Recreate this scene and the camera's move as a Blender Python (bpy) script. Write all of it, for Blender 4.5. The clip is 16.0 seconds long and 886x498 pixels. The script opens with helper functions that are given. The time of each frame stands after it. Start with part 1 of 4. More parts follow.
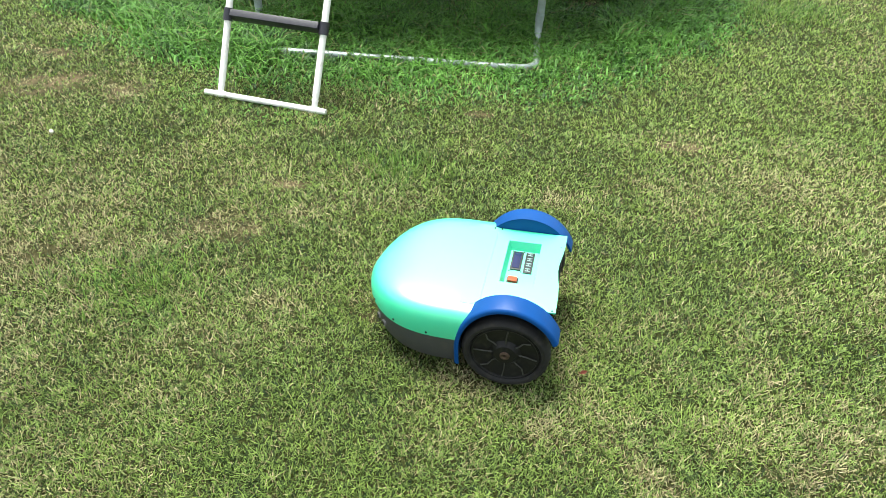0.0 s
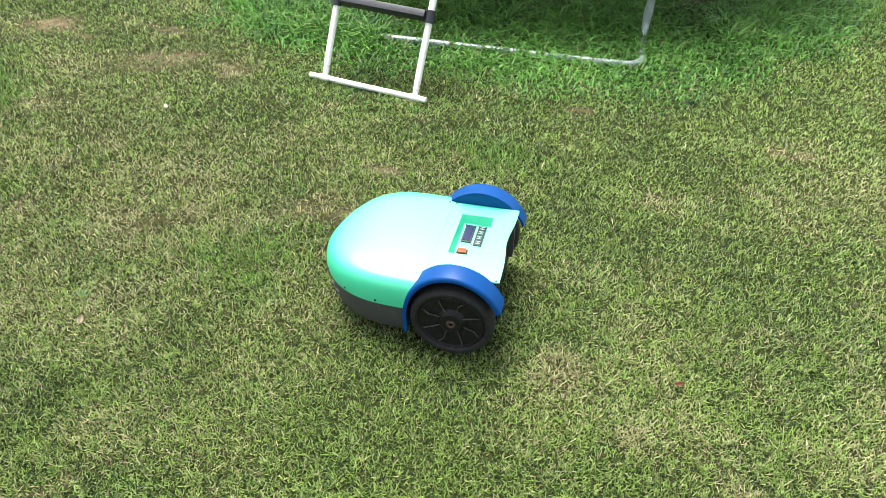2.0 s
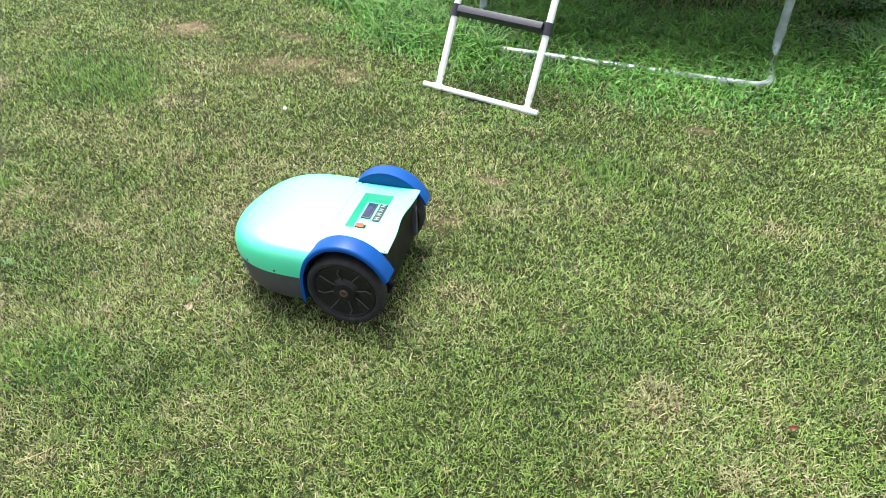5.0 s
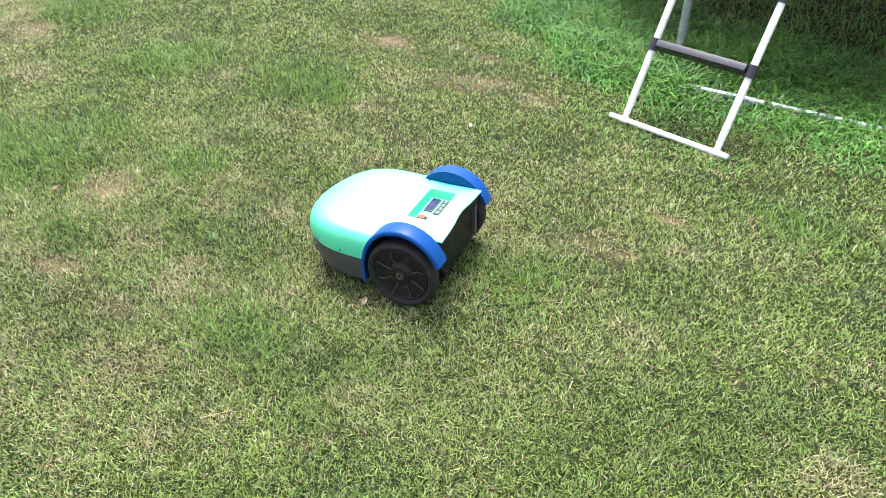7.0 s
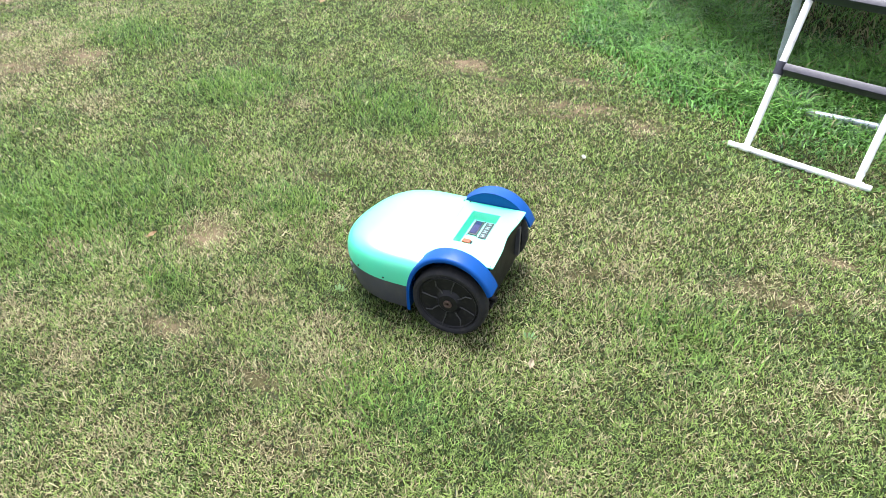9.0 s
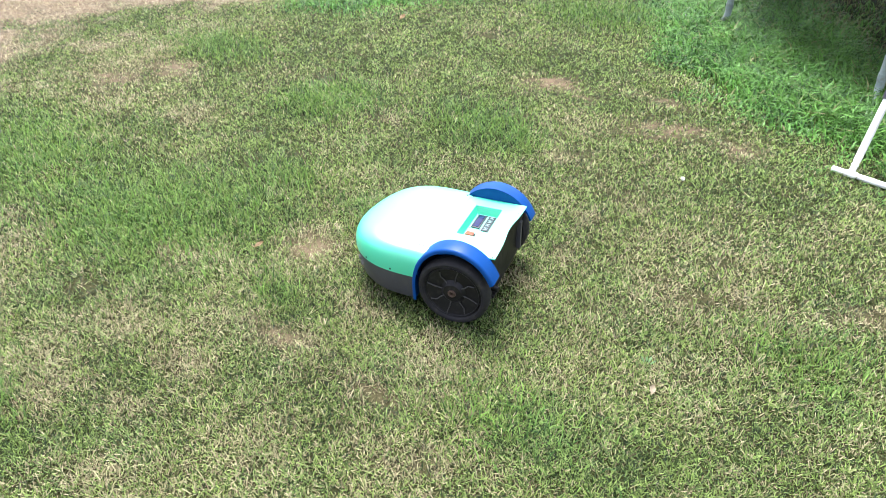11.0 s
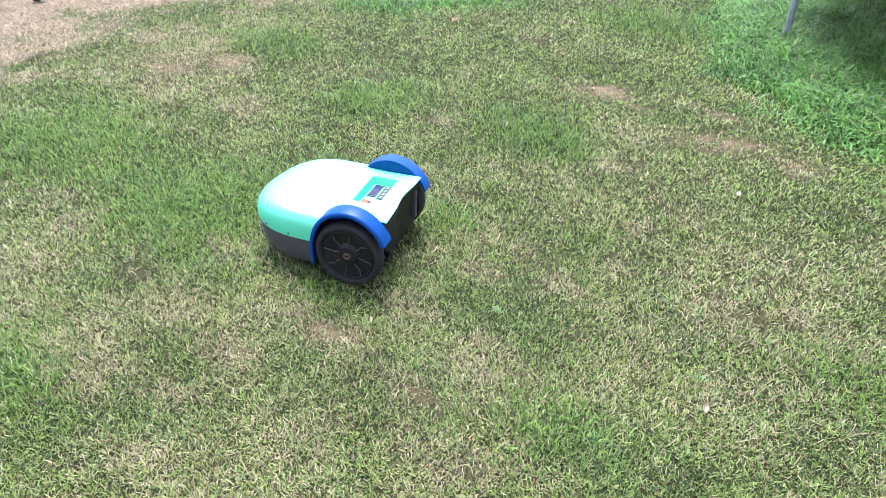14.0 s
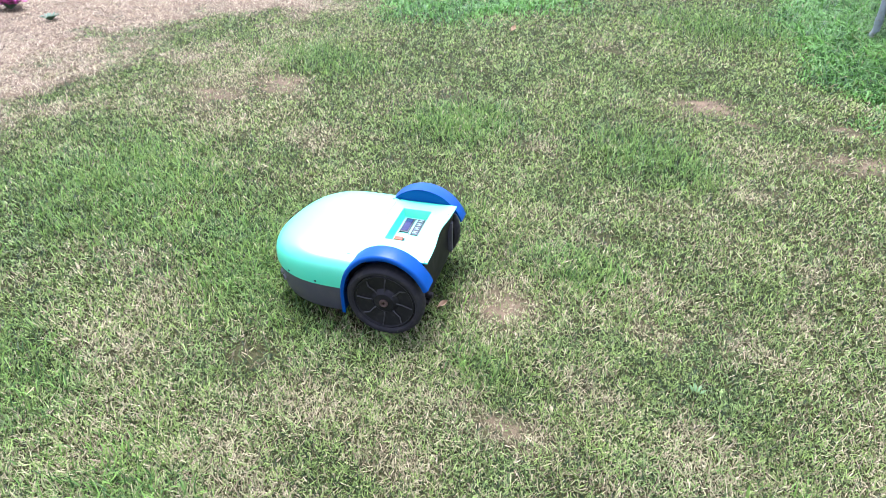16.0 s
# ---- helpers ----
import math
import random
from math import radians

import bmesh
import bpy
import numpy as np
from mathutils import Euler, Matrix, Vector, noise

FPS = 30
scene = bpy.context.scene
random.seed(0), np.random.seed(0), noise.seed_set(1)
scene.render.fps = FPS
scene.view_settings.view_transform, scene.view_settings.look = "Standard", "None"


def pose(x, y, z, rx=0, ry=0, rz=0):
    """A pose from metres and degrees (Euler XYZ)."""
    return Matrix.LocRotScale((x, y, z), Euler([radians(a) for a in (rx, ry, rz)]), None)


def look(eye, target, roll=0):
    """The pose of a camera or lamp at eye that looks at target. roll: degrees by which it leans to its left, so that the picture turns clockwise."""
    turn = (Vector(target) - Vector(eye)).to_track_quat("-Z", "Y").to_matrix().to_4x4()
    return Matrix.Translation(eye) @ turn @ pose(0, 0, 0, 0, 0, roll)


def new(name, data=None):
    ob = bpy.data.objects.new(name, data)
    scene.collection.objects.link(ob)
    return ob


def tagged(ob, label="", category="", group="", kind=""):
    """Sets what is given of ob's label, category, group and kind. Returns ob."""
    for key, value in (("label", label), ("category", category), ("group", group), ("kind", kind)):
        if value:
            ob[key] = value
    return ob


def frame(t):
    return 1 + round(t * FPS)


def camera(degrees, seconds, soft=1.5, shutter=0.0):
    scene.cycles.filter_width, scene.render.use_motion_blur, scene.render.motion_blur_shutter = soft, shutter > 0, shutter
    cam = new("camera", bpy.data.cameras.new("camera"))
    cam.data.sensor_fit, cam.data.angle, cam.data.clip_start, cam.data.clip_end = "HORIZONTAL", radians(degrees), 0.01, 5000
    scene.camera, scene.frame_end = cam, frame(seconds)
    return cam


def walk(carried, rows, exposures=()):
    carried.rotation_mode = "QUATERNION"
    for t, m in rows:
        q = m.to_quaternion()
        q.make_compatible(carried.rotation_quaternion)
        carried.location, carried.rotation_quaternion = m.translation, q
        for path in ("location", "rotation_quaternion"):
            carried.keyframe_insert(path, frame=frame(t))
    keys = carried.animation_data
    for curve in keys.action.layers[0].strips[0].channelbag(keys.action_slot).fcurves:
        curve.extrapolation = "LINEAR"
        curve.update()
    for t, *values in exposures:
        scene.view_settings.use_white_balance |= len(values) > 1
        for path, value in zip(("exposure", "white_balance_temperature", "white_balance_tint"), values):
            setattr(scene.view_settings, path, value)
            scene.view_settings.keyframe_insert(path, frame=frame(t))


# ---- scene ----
# ---------------------------------------------------------------- camera
cam = camera(63.9, 16.0, soft=0.5)
PATH = [
    (0, (-0.053, 0.063, 1.425), (-0.081, 1.639, 0.194), 3.7),
    (0.5, (-0.065, 0.077, 1.427), (-0.152, 1.642, 0.186), 3.5),
    (1, (-0.078, 0.094, 1.422), (-0.217, 1.649, 0.172), 3.0),
    (1.5, (-0.096, 0.09, 1.412), (-0.273, 1.643, 0.164), 3.2),
    (2, (-0.116, 0.07, 1.421), (-0.351, 1.604, 0.16), 2.9),
    (2.5, (-0.119, 0.074, 1.42), (-0.397, 1.613, 0.173), 2.5),
    (3, (-0.122, 0.083, 1.415), (-0.429, 1.616, 0.169), 2.2),
    (3.2, (-0.122, 0.07, 1.414), (-0.427, 1.602, 0.165), 2.5),
    (5.3, (-0.117, 0.094, 1.391), (-0.733, 1.55, 0.165), -0.3),
    (5.5, (-0.11, 0.099, 1.391), (-0.801, 1.521, 0.167), -0.7),
    (6, (-0.088, 0.123, 1.383), (-0.928, 1.449, 0.144), 0.0),
    (6.5, (-0.115, 0.111, 1.397), (-1.024, 1.408, 0.176), -0.0),
    (7, (-0.182, 0.034, 1.394), (-1.082, 1.375, 0.214), -0.3),
    (7.5, (-0.269, -0.06, 1.383), (-1.121, 1.309, 0.2), -0.0),
    (8, (-0.379, -0.08, 1.372), (-1.305, 1.243, 0.192), 0.1),
    (8.5, (-0.6, -0.034, 1.379), (-1.526, 1.335, 0.252), -1.4),
    (9, (-0.738, -0.028, 1.361), (-1.623, 1.346, 0.209), -0.5),
    (9.5, (-0.846, -0.096, 1.364), (-1.681, 1.327, 0.233), -0.8),
    (10, (-0.917, -0.164, 1.355), (-1.778, 1.23, 0.209), -1.4),
    (10.2, (-0.927, -0.153, 1.367), (-1.826, 1.223, 0.228), -1.0),
    (12.3, (-0.939, -0.138, 1.358), (-1.959, 1.178, 0.25), -0.6),
    (12.5, (-0.957, -0.126, 1.349), (-1.98, 1.188, 0.242), -0.3),
    (13, (-0.968, -0.138, 1.349), (-2.011, 1.168, 0.252), 0.1),
    (13.5, (-0.973, -0.142, 1.35), (-2.024, 1.158, 0.251), 0.4),
    (14, (-0.989, -0.167, 1.345), (-2.048, 1.121, 0.24), 0.5),
    (14.5, (-1.033, -0.219, 1.338), (-2.093, 1.088, 0.258), 0.6),
    (15, (-1.163, -0.255, 1.321), (-2.236, 1.017, 0.212), 1.8),
    (15.5, (-1.416, -0.205, 1.327), (-2.499, 1.037, 0.194), -1.5),
    (16, (-1.652, -0.182, 1.315), (-2.663, 1.137, 0.202), -0.4),
]
EXPOSURES = [(0.0, 1.76, 6550, 2), (3.0, 1.79, 6350, 5), (5.5, 1.98, 6200, 11), (9.0, 2.10, 6000, 16), (12.5, 2.14, 5800, 21), (16.0, 2.20, 5400, 29)]
walk(cam, [(t, look(eye, target, roll)) for t, eye, target, roll in PATH], EXPOSURES)

# ---------------------------------------------------------------- world and sun: bright, thinly overcast day
SUN_ELEVATION, SUN_AZIMUTH = radians(72), radians(135)      # azimuth counted from +x, counter-clockwise
world = bpy.data.worlds.new("overcast_sky")
world.use_nodes = True
scene.world = world
wn, wl = world.node_tree.nodes, world.node_tree.links
wn.clear()
sky = wn.new("ShaderNodeTexSky")
sky.sky_type, sky.sun_disc = "NISHITA", False
sky.sun_elevation, sky.sun_rotation = SUN_ELEVATION, radians(90) - SUN_AZIMUTH
sky.dust_density, sky.air_density = 3.0, 1.0
pale = wn.new("ShaderNodeHueSaturation")
pale.inputs["Saturation"].default_value = 0.30
back = wn.new("ShaderNodeBackground")
back.inputs["Strength"].default_value = 0.112
wout = wn.new("ShaderNodeOutputWorld")
wl.new(sky.outputs[0], pale.inputs["Color"])
wl.new(pale.outputs[0], back.inputs["Color"])
wl.new(back.outputs[0], wout.inputs["Surface"])
sun_data = bpy.data.lights.new("sun", "SUN")
sun_data.energy, sun_data.angle, sun_data.color = 2.5, radians(26), (1.0, 0.96, 0.90)
sun = new("sun", sun_data)
sun_from = Vector((math.cos(SUN_ELEVATION) * math.cos(SUN_AZIMUTH), math.cos(SUN_ELEVATION) * math.sin(SUN_AZIMUTH), math.sin(SUN_ELEVATION)))
sun.matrix_world = look(sun_from * 30, (0, 0, 0))


# ---------------------------------------------------------------- materials
def material(name, colour, rough=0.5, metal=0.0, vary=0.12, scale=30.0, bump=0.1, bump_scale=200.0, coat=0.0, spec=0.5, dirt=None, dirt_amount=0.0):
    """A surface with colour varied at two scales, fine relief and, where wanted, patches of dirt."""
    m = bpy.data.materials.new(name)
    m.use_nodes = True
    n, l = m.node_tree.nodes, m.node_tree.links
    b = n["Principled BSDF"]
    b.inputs["Metallic"].default_value = metal
    b.inputs["Coat Weight"].default_value = coat
    b.inputs["Coat Roughness"].default_value = 0.4
    b.inputs["Coat IOR"].default_value = 2.0
    b.inputs["Specular IOR Level"].default_value = spec
    co = n.new("ShaderNodeTexCoord")
    big, fine = n.new("ShaderNodeTexNoise"), n.new("ShaderNodeTexNoise")
    big.inputs["Scale"].default_value, big.inputs["Detail"].default_value = scale, 5
    fine.inputs["Scale"].default_value, fine.inputs["Detail"].default_value = bump_scale, 4
    for t in (big, fine):
        l.new(co.outputs["Object"], t.inputs["Vector"])
    ramp = n.new("ShaderNodeMapRange")
    ramp.inputs["From Min"].default_value, ramp.inputs["From Max"].default_value = 0.3, 0.7
    ramp.inputs["To Min"].default_value, ramp.inputs["To Max"].default_value = 1 - vary, 1 + vary
    l.new(big.outputs["Fac"], ramp.inputs["Value"])
    mul = n.new("ShaderNodeVectorMath")
    mul.operation = "SCALE"
    mul.inputs[0].default_value = colour
    l.new(ramp.outputs[0], mul.inputs["Scale"])
    last = mul.outputs[0]
    if dirt:
        spots = n.new("ShaderNodeMapRange")
        spots.inputs["From Min"].default_value, spots.inputs["From Max"].default_value = 0.52, 0.75
        spots.inputs["To Max"].default_value = dirt_amount
        speck = n.new("ShaderNodeTexNoise")
        speck.inputs["Scale"].default_value, speck.inputs["Detail"].default_value = scale * 2.7, 8
        l.new(co.outputs["Object"], speck.inputs["Vector"])
        l.new(speck.outputs["Fac"], spots.inputs["Value"])
        mix = n.new("ShaderNodeMix")
        mix.data_type = "RGBA"
        mix.inputs["B"].default_value = (*dirt, 1)
        l.new(spots.outputs[0], mix.inputs["Factor"])
        l.new(last, mix.inputs["A"])
        last = mix.outputs["Result"]
    l.new(last, b.inputs["Base Color"])
    rr = n.new("ShaderNodeMapRange")
    rr.inputs["To Min"].default_value, rr.inputs["To Max"].default_value = max(rough - 0.1, 0.02), min(rough + 0.1, 1)
    l.new(big.outputs["Fac"], rr.inputs["Value"])
    l.new(rr.outputs[0], b.inputs["Roughness"])
    bp = n.new("ShaderNodeBump")
    bp.inputs["Strength"].default_value, bp.inputs["Distance"].default_value = bump, 0.001
    l.new(fine.outputs["Fac"], bp.inputs["Height"])
    l.new(bp.outputs[0], b.inputs["Normal"])
    return m


def grass_material(name, greens, straw, through_light=0.3):
    """Blades: two greens mixed by the stored hue of each blade, straw by its stored dryness."""
    m = bpy.data.materials.new(name)
    m.use_nodes = True
    n, l = m.node_tree.nodes, m.node_tree.links
    b = n["Principled BSDF"]
    b.inputs["Roughness"].default_value = 0.55
    b.inputs["Specular IOR Level"].default_value = 0.35
    hue, dry = n.new("ShaderNodeAttribute"), n.new("ShaderNodeAttribute")
    hue.attribute_name, dry.attribute_name = "hue", "dry"
    g, s = n.new("ShaderNodeMix"), n.new("ShaderNodeMix")
    g.data_type = s.data_type = "RGBA"
    g.inputs["A"].default_value, g.inputs["B"].default_value = (*greens[0], 1), (*greens[1], 1)
    l.new(hue.outputs["Fac"], g.inputs["Factor"])
    co, cloud, cool, blue = n.new("ShaderNodeTexCoord"), n.new("ShaderNodeTexNoise"), n.new("ShaderNodeMapRange"), n.new("ShaderNodeMix")
    cloud.inputs["Scale"].default_value, cloud.inputs["Detail"].default_value = 4.5, 5
    cool.inputs["From Min"].default_value, cool.inputs["From Max"].default_value, cool.inputs["To Max"].default_value = 0.46, 0.68, 0.18
    blue.data_type, blue.blend_type = "RGBA", "MULTIPLY"
    blue.inputs["B"].default_value = (0.72, 0.92, 1.75, 1)
    l.new(co.outputs["Object"], cloud.inputs["Vector"])
    l.new(cloud.outputs["Fac"], cool.inputs["Value"])
    l.new(cool.outputs[0], blue.inputs["Factor"])
    l.new(g.outputs["Result"], blue.inputs["A"])
    ends = n.new("ShaderNodeMix")
    ends.data_type = "RGBA"
    ends.inputs["A"].default_value, ends.inputs["B"].default_value = (*straw[0], 1), (*straw[1], 1)
    l.new(hue.outputs["Fac"], ends.inputs["Factor"])
    l.new(dry.outputs["Fac"], s.inputs["Factor"])
    l.new(blue.outputs["Result"], s.inputs["A"])
    l.new(ends.outputs["Result"], s.inputs["B"])
    l.new(s.outputs["Result"], b.inputs["Base Color"])
    tr, mixer = n.new("ShaderNodeBsdfTranslucent"), n.new("ShaderNodeMixShader")
    l.new(s.outputs["Result"], tr.inputs["Color"])
    mixer.inputs["Fac"].default_value = through_light
    l.new(b.outputs[0], mixer.inputs[1])
    l.new(tr.outputs[0], mixer.inputs[2])
    l.new(mixer.outputs[0], n["Material Output"].inputs["Surface"])
    return m


def soil_material(name):
    """Thatch and soil under the lawn: earth where the stored dryness is high, dark green-brown thatch elsewhere,
    deepened with the shade between blades.
    """
    m = bpy.data.materials.new(name)
    m.use_nodes = True
    n, l = m.node_tree.nodes, m.node_tree.links
    b = n["Principled BSDF"]
    b.inputs["Roughness"].default_value = 0.95
    b.inputs["Specular IOR Level"].default_value = 0.1
    co, dry, turf = n.new("ShaderNodeTexCoord"), n.new("ShaderNodeAttribute"), n.new("ShaderNodeAttribute")
    dry.attribute_name, turf.attribute_name = "dry", "turf"
    noises = []
    for sc in (9.0, 45.0, 260.0):
        t = n.new("ShaderNodeTexNoise")
        t.inputs["Scale"].default_value, t.inputs["Detail"].default_value = sc, 6
        l.new(co.outputs["Object"], t.inputs["Vector"])
        noises.append(t)
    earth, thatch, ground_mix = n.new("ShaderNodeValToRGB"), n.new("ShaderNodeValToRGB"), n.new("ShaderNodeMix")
    # thatch goes near black: the shade between blades is partly in its colour
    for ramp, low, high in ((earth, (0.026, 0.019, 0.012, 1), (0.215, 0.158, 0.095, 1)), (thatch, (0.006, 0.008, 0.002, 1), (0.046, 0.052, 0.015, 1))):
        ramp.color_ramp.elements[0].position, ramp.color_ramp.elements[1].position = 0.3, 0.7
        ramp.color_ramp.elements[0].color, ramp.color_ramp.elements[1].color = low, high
    coarse_fine = n.new("ShaderNodeMix")
    coarse_fine.inputs["Factor"].default_value = 0.6
    l.new(noises[1].outputs["Fac"], coarse_fine.inputs["A"])
    l.new(noises[2].outputs["Fac"], coarse_fine.inputs["B"])
    mottle = n.new("ShaderNodeMix")
    mottle.inputs["Factor"].default_value = 0.45
    l.new(coarse_fine.outputs["Result"], mottle.inputs["A"])
    l.new(noises[0].outputs["Fac"], mottle.inputs["B"])
    l.new(mottle.outputs["Result"], earth.inputs["Fac"])
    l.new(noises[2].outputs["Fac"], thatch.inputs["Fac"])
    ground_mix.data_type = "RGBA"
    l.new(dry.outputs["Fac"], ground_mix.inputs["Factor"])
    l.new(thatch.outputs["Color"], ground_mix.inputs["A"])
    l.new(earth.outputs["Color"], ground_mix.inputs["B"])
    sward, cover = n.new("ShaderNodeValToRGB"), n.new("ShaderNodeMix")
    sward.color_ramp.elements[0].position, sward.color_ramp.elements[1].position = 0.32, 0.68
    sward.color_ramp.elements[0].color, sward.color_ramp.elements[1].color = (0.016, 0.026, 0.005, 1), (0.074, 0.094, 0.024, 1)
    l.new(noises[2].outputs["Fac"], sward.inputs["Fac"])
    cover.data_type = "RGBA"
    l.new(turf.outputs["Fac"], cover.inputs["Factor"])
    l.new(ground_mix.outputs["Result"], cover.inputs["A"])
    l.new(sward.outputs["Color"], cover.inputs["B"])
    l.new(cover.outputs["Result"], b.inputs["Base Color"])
    bp = n.new("ShaderNodeBump")
    bp.inputs["Strength"].default_value, bp.inputs["Distance"].default_value = 0.8, 0.006
    l.new(noises[1].outputs["Fac"], bp.inputs["Height"])
    l.new(bp.outputs[0], b.inputs["Normal"])
    return m


SHELL = material("mint_green_plastic", (0.012, 0.55, 0.31), 0.50, vary=0.03, scale=9, bump=0.05, bump_scale=420, coat=1.0, spec=0.9)
BLUE = material("blue_plastic", (0.0012, 0.046, 0.195), 0.42, vary=0.06, scale=14, bump=0.12, bump_scale=300, spec=0.18)
GREY = material("dark_grey_plastic", (0.040, 0.041, 0.048), 0.5, vary=0.15, scale=16, bump=0.15, bump_scale=350, dirt=(0.09, 0.08, 0.06), dirt_amount=0.35)
BLACK = material("black_plastic", (0.0066, 0.0066, 0.00715), 0.5, vary=0.2, scale=25, bump=0.15, dirt=(0.05, 0.045, 0.035), dirt_amount=0.2, spec=0.22)
RUBBER = material("black_rubber", (0.015, 0.015, 0.016), 0.7, vary=0.2, scale=22, bump=0.5, bump_scale=160, dirt=(0.05, 0.045, 0.033), dirt_amount=0.45, spec=0.22)
RIM = material("black_wheel_plastic", (0.008, 0.008, 0.009), 0.45, vary=0.2, scale=25, bump=0.15, dirt=(0.06, 0.055, 0.045), dirt_amount=0.3, spec=0.22)
# ridges paler than the wheel disc: their highlights are put into the grey
RIDGE = material("highlit_ridge", (0.032, 0.032, 0.032), 0.5, vary=0.3, scale=60, dirt=(0.08, 0.075, 0.065), dirt_amount=0.6)
SENSOR = material("grey_sensor_ring", (0.16, 0.16, 0.16), 0.4, vary=0.15, scale=60)
RUST = material("rusty_steel", (0.085, 0.055, 0.042), 0.6, metal=0.5, vary=0.3, scale=80)
SCREEN = material("blue_display", (0.0066, 0.011, 0.055), 0.15, vary=0.1, scale=40, bump=0.0)
BOARD = material("dark_keypad", (0.0066, 0.0121, 0.0132), 0.4, vary=0.2, scale=60)
KEYCAP = material("pale_keys", (0.17, 0.25, 0.25), 0.4, vary=0.1, scale=60)
ORANGE = material("orange_switch", (0.40, 0.052, 0.012), 0.35, vary=0.1, scale=50)
WHITE = material("white_enamel", (0.80, 0.79, 0.77), 0.35, vary=0.05, scale=12, bump=0.1, dirt=(0.30, 0.24, 0.17), dirt_amount=0.45)
ZINC = material("galvanised_steel", (0.27, 0.31, 0.32), 0.42, metal=0.35, vary=0.18, scale=26, bump=0.2, dirt=(0.22, 0.19, 0.14), dirt_amount=0.5)
TREAD = material("grey_black_tread_plastic", (0.015, 0.015, 0.025), 0.5, vary=0.2, scale=25, bump=0.3, dirt=(0.10, 0.10, 0.10), dirt_amount=0.15)
MAT = material("black_woven_mat", (0.00825, 0.00825, 0.0088), 0.8, vary=0.2, scale=6, bump=0.5, bump_scale=300)
PEBBLE = material("white_stone", (0.58, 0.57, 0.53), 0.7, vary=0.15, scale=120, bump=0.4, bump_scale=500)
LEAF_TAN = material("tan_dead_leaf", (0.42, 0.29, 0.17), 0.7, vary=0.25, scale=90, bump=0.5, bump_scale=350)
LEAF_PALE = material("cream_dead_leaf", (0.42, 0.36, 0.25), 0.7, vary=0.2, scale=90, bump=0.5, bump_scale=350)
LEAF_RED = material("red_dead_leaf", (0.231, 0.0605, 0.044), 0.65, vary=0.25, scale=90, bump=0.5, bump_scale=350)
WEED = material("green_weed_leaf", (0.060, 0.120, 0.055), 0.55, vary=0.25, scale=90, bump=0.4, bump_scale=250)
HERB = material("pale_weed_leaf", (0.075, 0.15, 0.045), 0.6, vary=0.2, scale=90, bump=0.4, bump_scale=250)
PETAL = material("magenta_petal", (0.45, 0.07, 0.28), 0.6, vary=0.25, scale=90, bump=0.3, bump_scale=250)
LAWN = grass_material("lawn_blades", ((0.008, 0.024, 0.003), (0.250, 0.355, 0.082)), ((0.17, 0.130, 0.072), (0.50, 0.43, 0.27)))
LUSH = grass_material("tall_blades", ((0.012, 0.050, 0.006), (0.150, 0.345, 0.055)), ((0.17, 0.15, 0.06), (0.28, 0.24, 0.12)))
TUFT = grass_material("tuft_blades", ((0.014, 0.055, 0.006), (0.190, 0.335, 0.055)), ((0.17, 0.15, 0.06), (0.28, 0.24, 0.12)))
SOIL = soil_material("lawn_soil")


# ---------------------------------------------------------------- building helpers
def part(name, bm, mat, parent=None, label="", smooth=True):
    """One mesh object out of a bmesh, under its thing or part."""
    bmesh.ops.recalc_face_normals(bm, faces=bm.faces)
    me = bpy.data.meshes.new(name)
    bm.to_mesh(me)
    bm.free()
    me.materials.append(mat)
    if smooth:
        me.polygons.foreach_set("use_smooth", [True] * len(me.polygons))
        me.set_sharp_from_angle(angle=radians(38))
    ob = new(name, me)
    ob.parent = parent
    if label:
        tagged(ob, label)
    return ob


def empty(name, m, label, category, group="", kind=""):
    ob = new(name)
    ob.empty_display_size = 0.1
    ob.matrix_world = m
    return tagged(ob, label, category, group, kind)


def box(bm, x0, x1, y0, y1, z0, z1, bevel=0.0, m=None):
    made = bmesh.ops.create_cube(bm, size=1.0, matrix=Matrix.Translation(((x0 + x1) / 2, (y0 + y1) / 2, (z0 + z1) / 2)) @ Matrix.Diagonal((abs(x1 - x0), abs(y1 - y0), abs(z1 - z0), 1)))
    vs = made["verts"]
    if bevel:
        edges = list({e for v in vs for e in v.link_edges})
        got = bmesh.ops.bevel(bm, geom=edges, offset=bevel, segments=2, affect="EDGES", profile=0.7)
        vs = list({v for f in got["faces"] for v in f.verts} | {v for v in vs if v.is_valid})
    if m:
        bmesh.ops.transform(bm, matrix=m, verts=vs)
    return vs


def rod(bm, a, b, r, sides=16, r2=None, caps=True):
    a, b = Vector(a), Vector(b)
    q = (b - a).to_track_quat("Z", "Y").to_matrix().to_4x4()
    bmesh.ops.create_cone(bm, cap_ends=caps, segments=sides, radius1=r, radius2=r if r2 is None else r2, depth=(b - a).length, matrix=Matrix.Translation((a + b) / 2) @ q)


def tube(bm, points, r, sides=12, caps=True):
    """A round tube along a line of points."""
    pts = [Vector(p) for p in points]
    rings, up = [], None
    for i, p in enumerate(pts):
        d = (pts[min(i + 1, len(pts) - 1)] - pts[max(i - 1, 0)]).normalized()
        side = up.cross(d) if up else (Vector((0, 0, 1)) if abs(d.z) < 0.9 else Vector((1, 0, 0))).cross(d)
        side.normalize()
        up = d.cross(side).normalized()
        rings.append([bm.verts.new(p + r * (math.cos(2 * math.pi * k / sides) * side + math.sin(2 * math.pi * k / sides) * up)) for k in range(sides)])
    for a, b in zip(rings, rings[1:]):
        for k in range(sides):
            bm.faces.new((a[k], a[(k + 1) % sides], b[(k + 1) % sides], b[k]))
    if caps:
        bm.faces.new(rings[0][::-1])
        bm.faces.new(rings[-1])


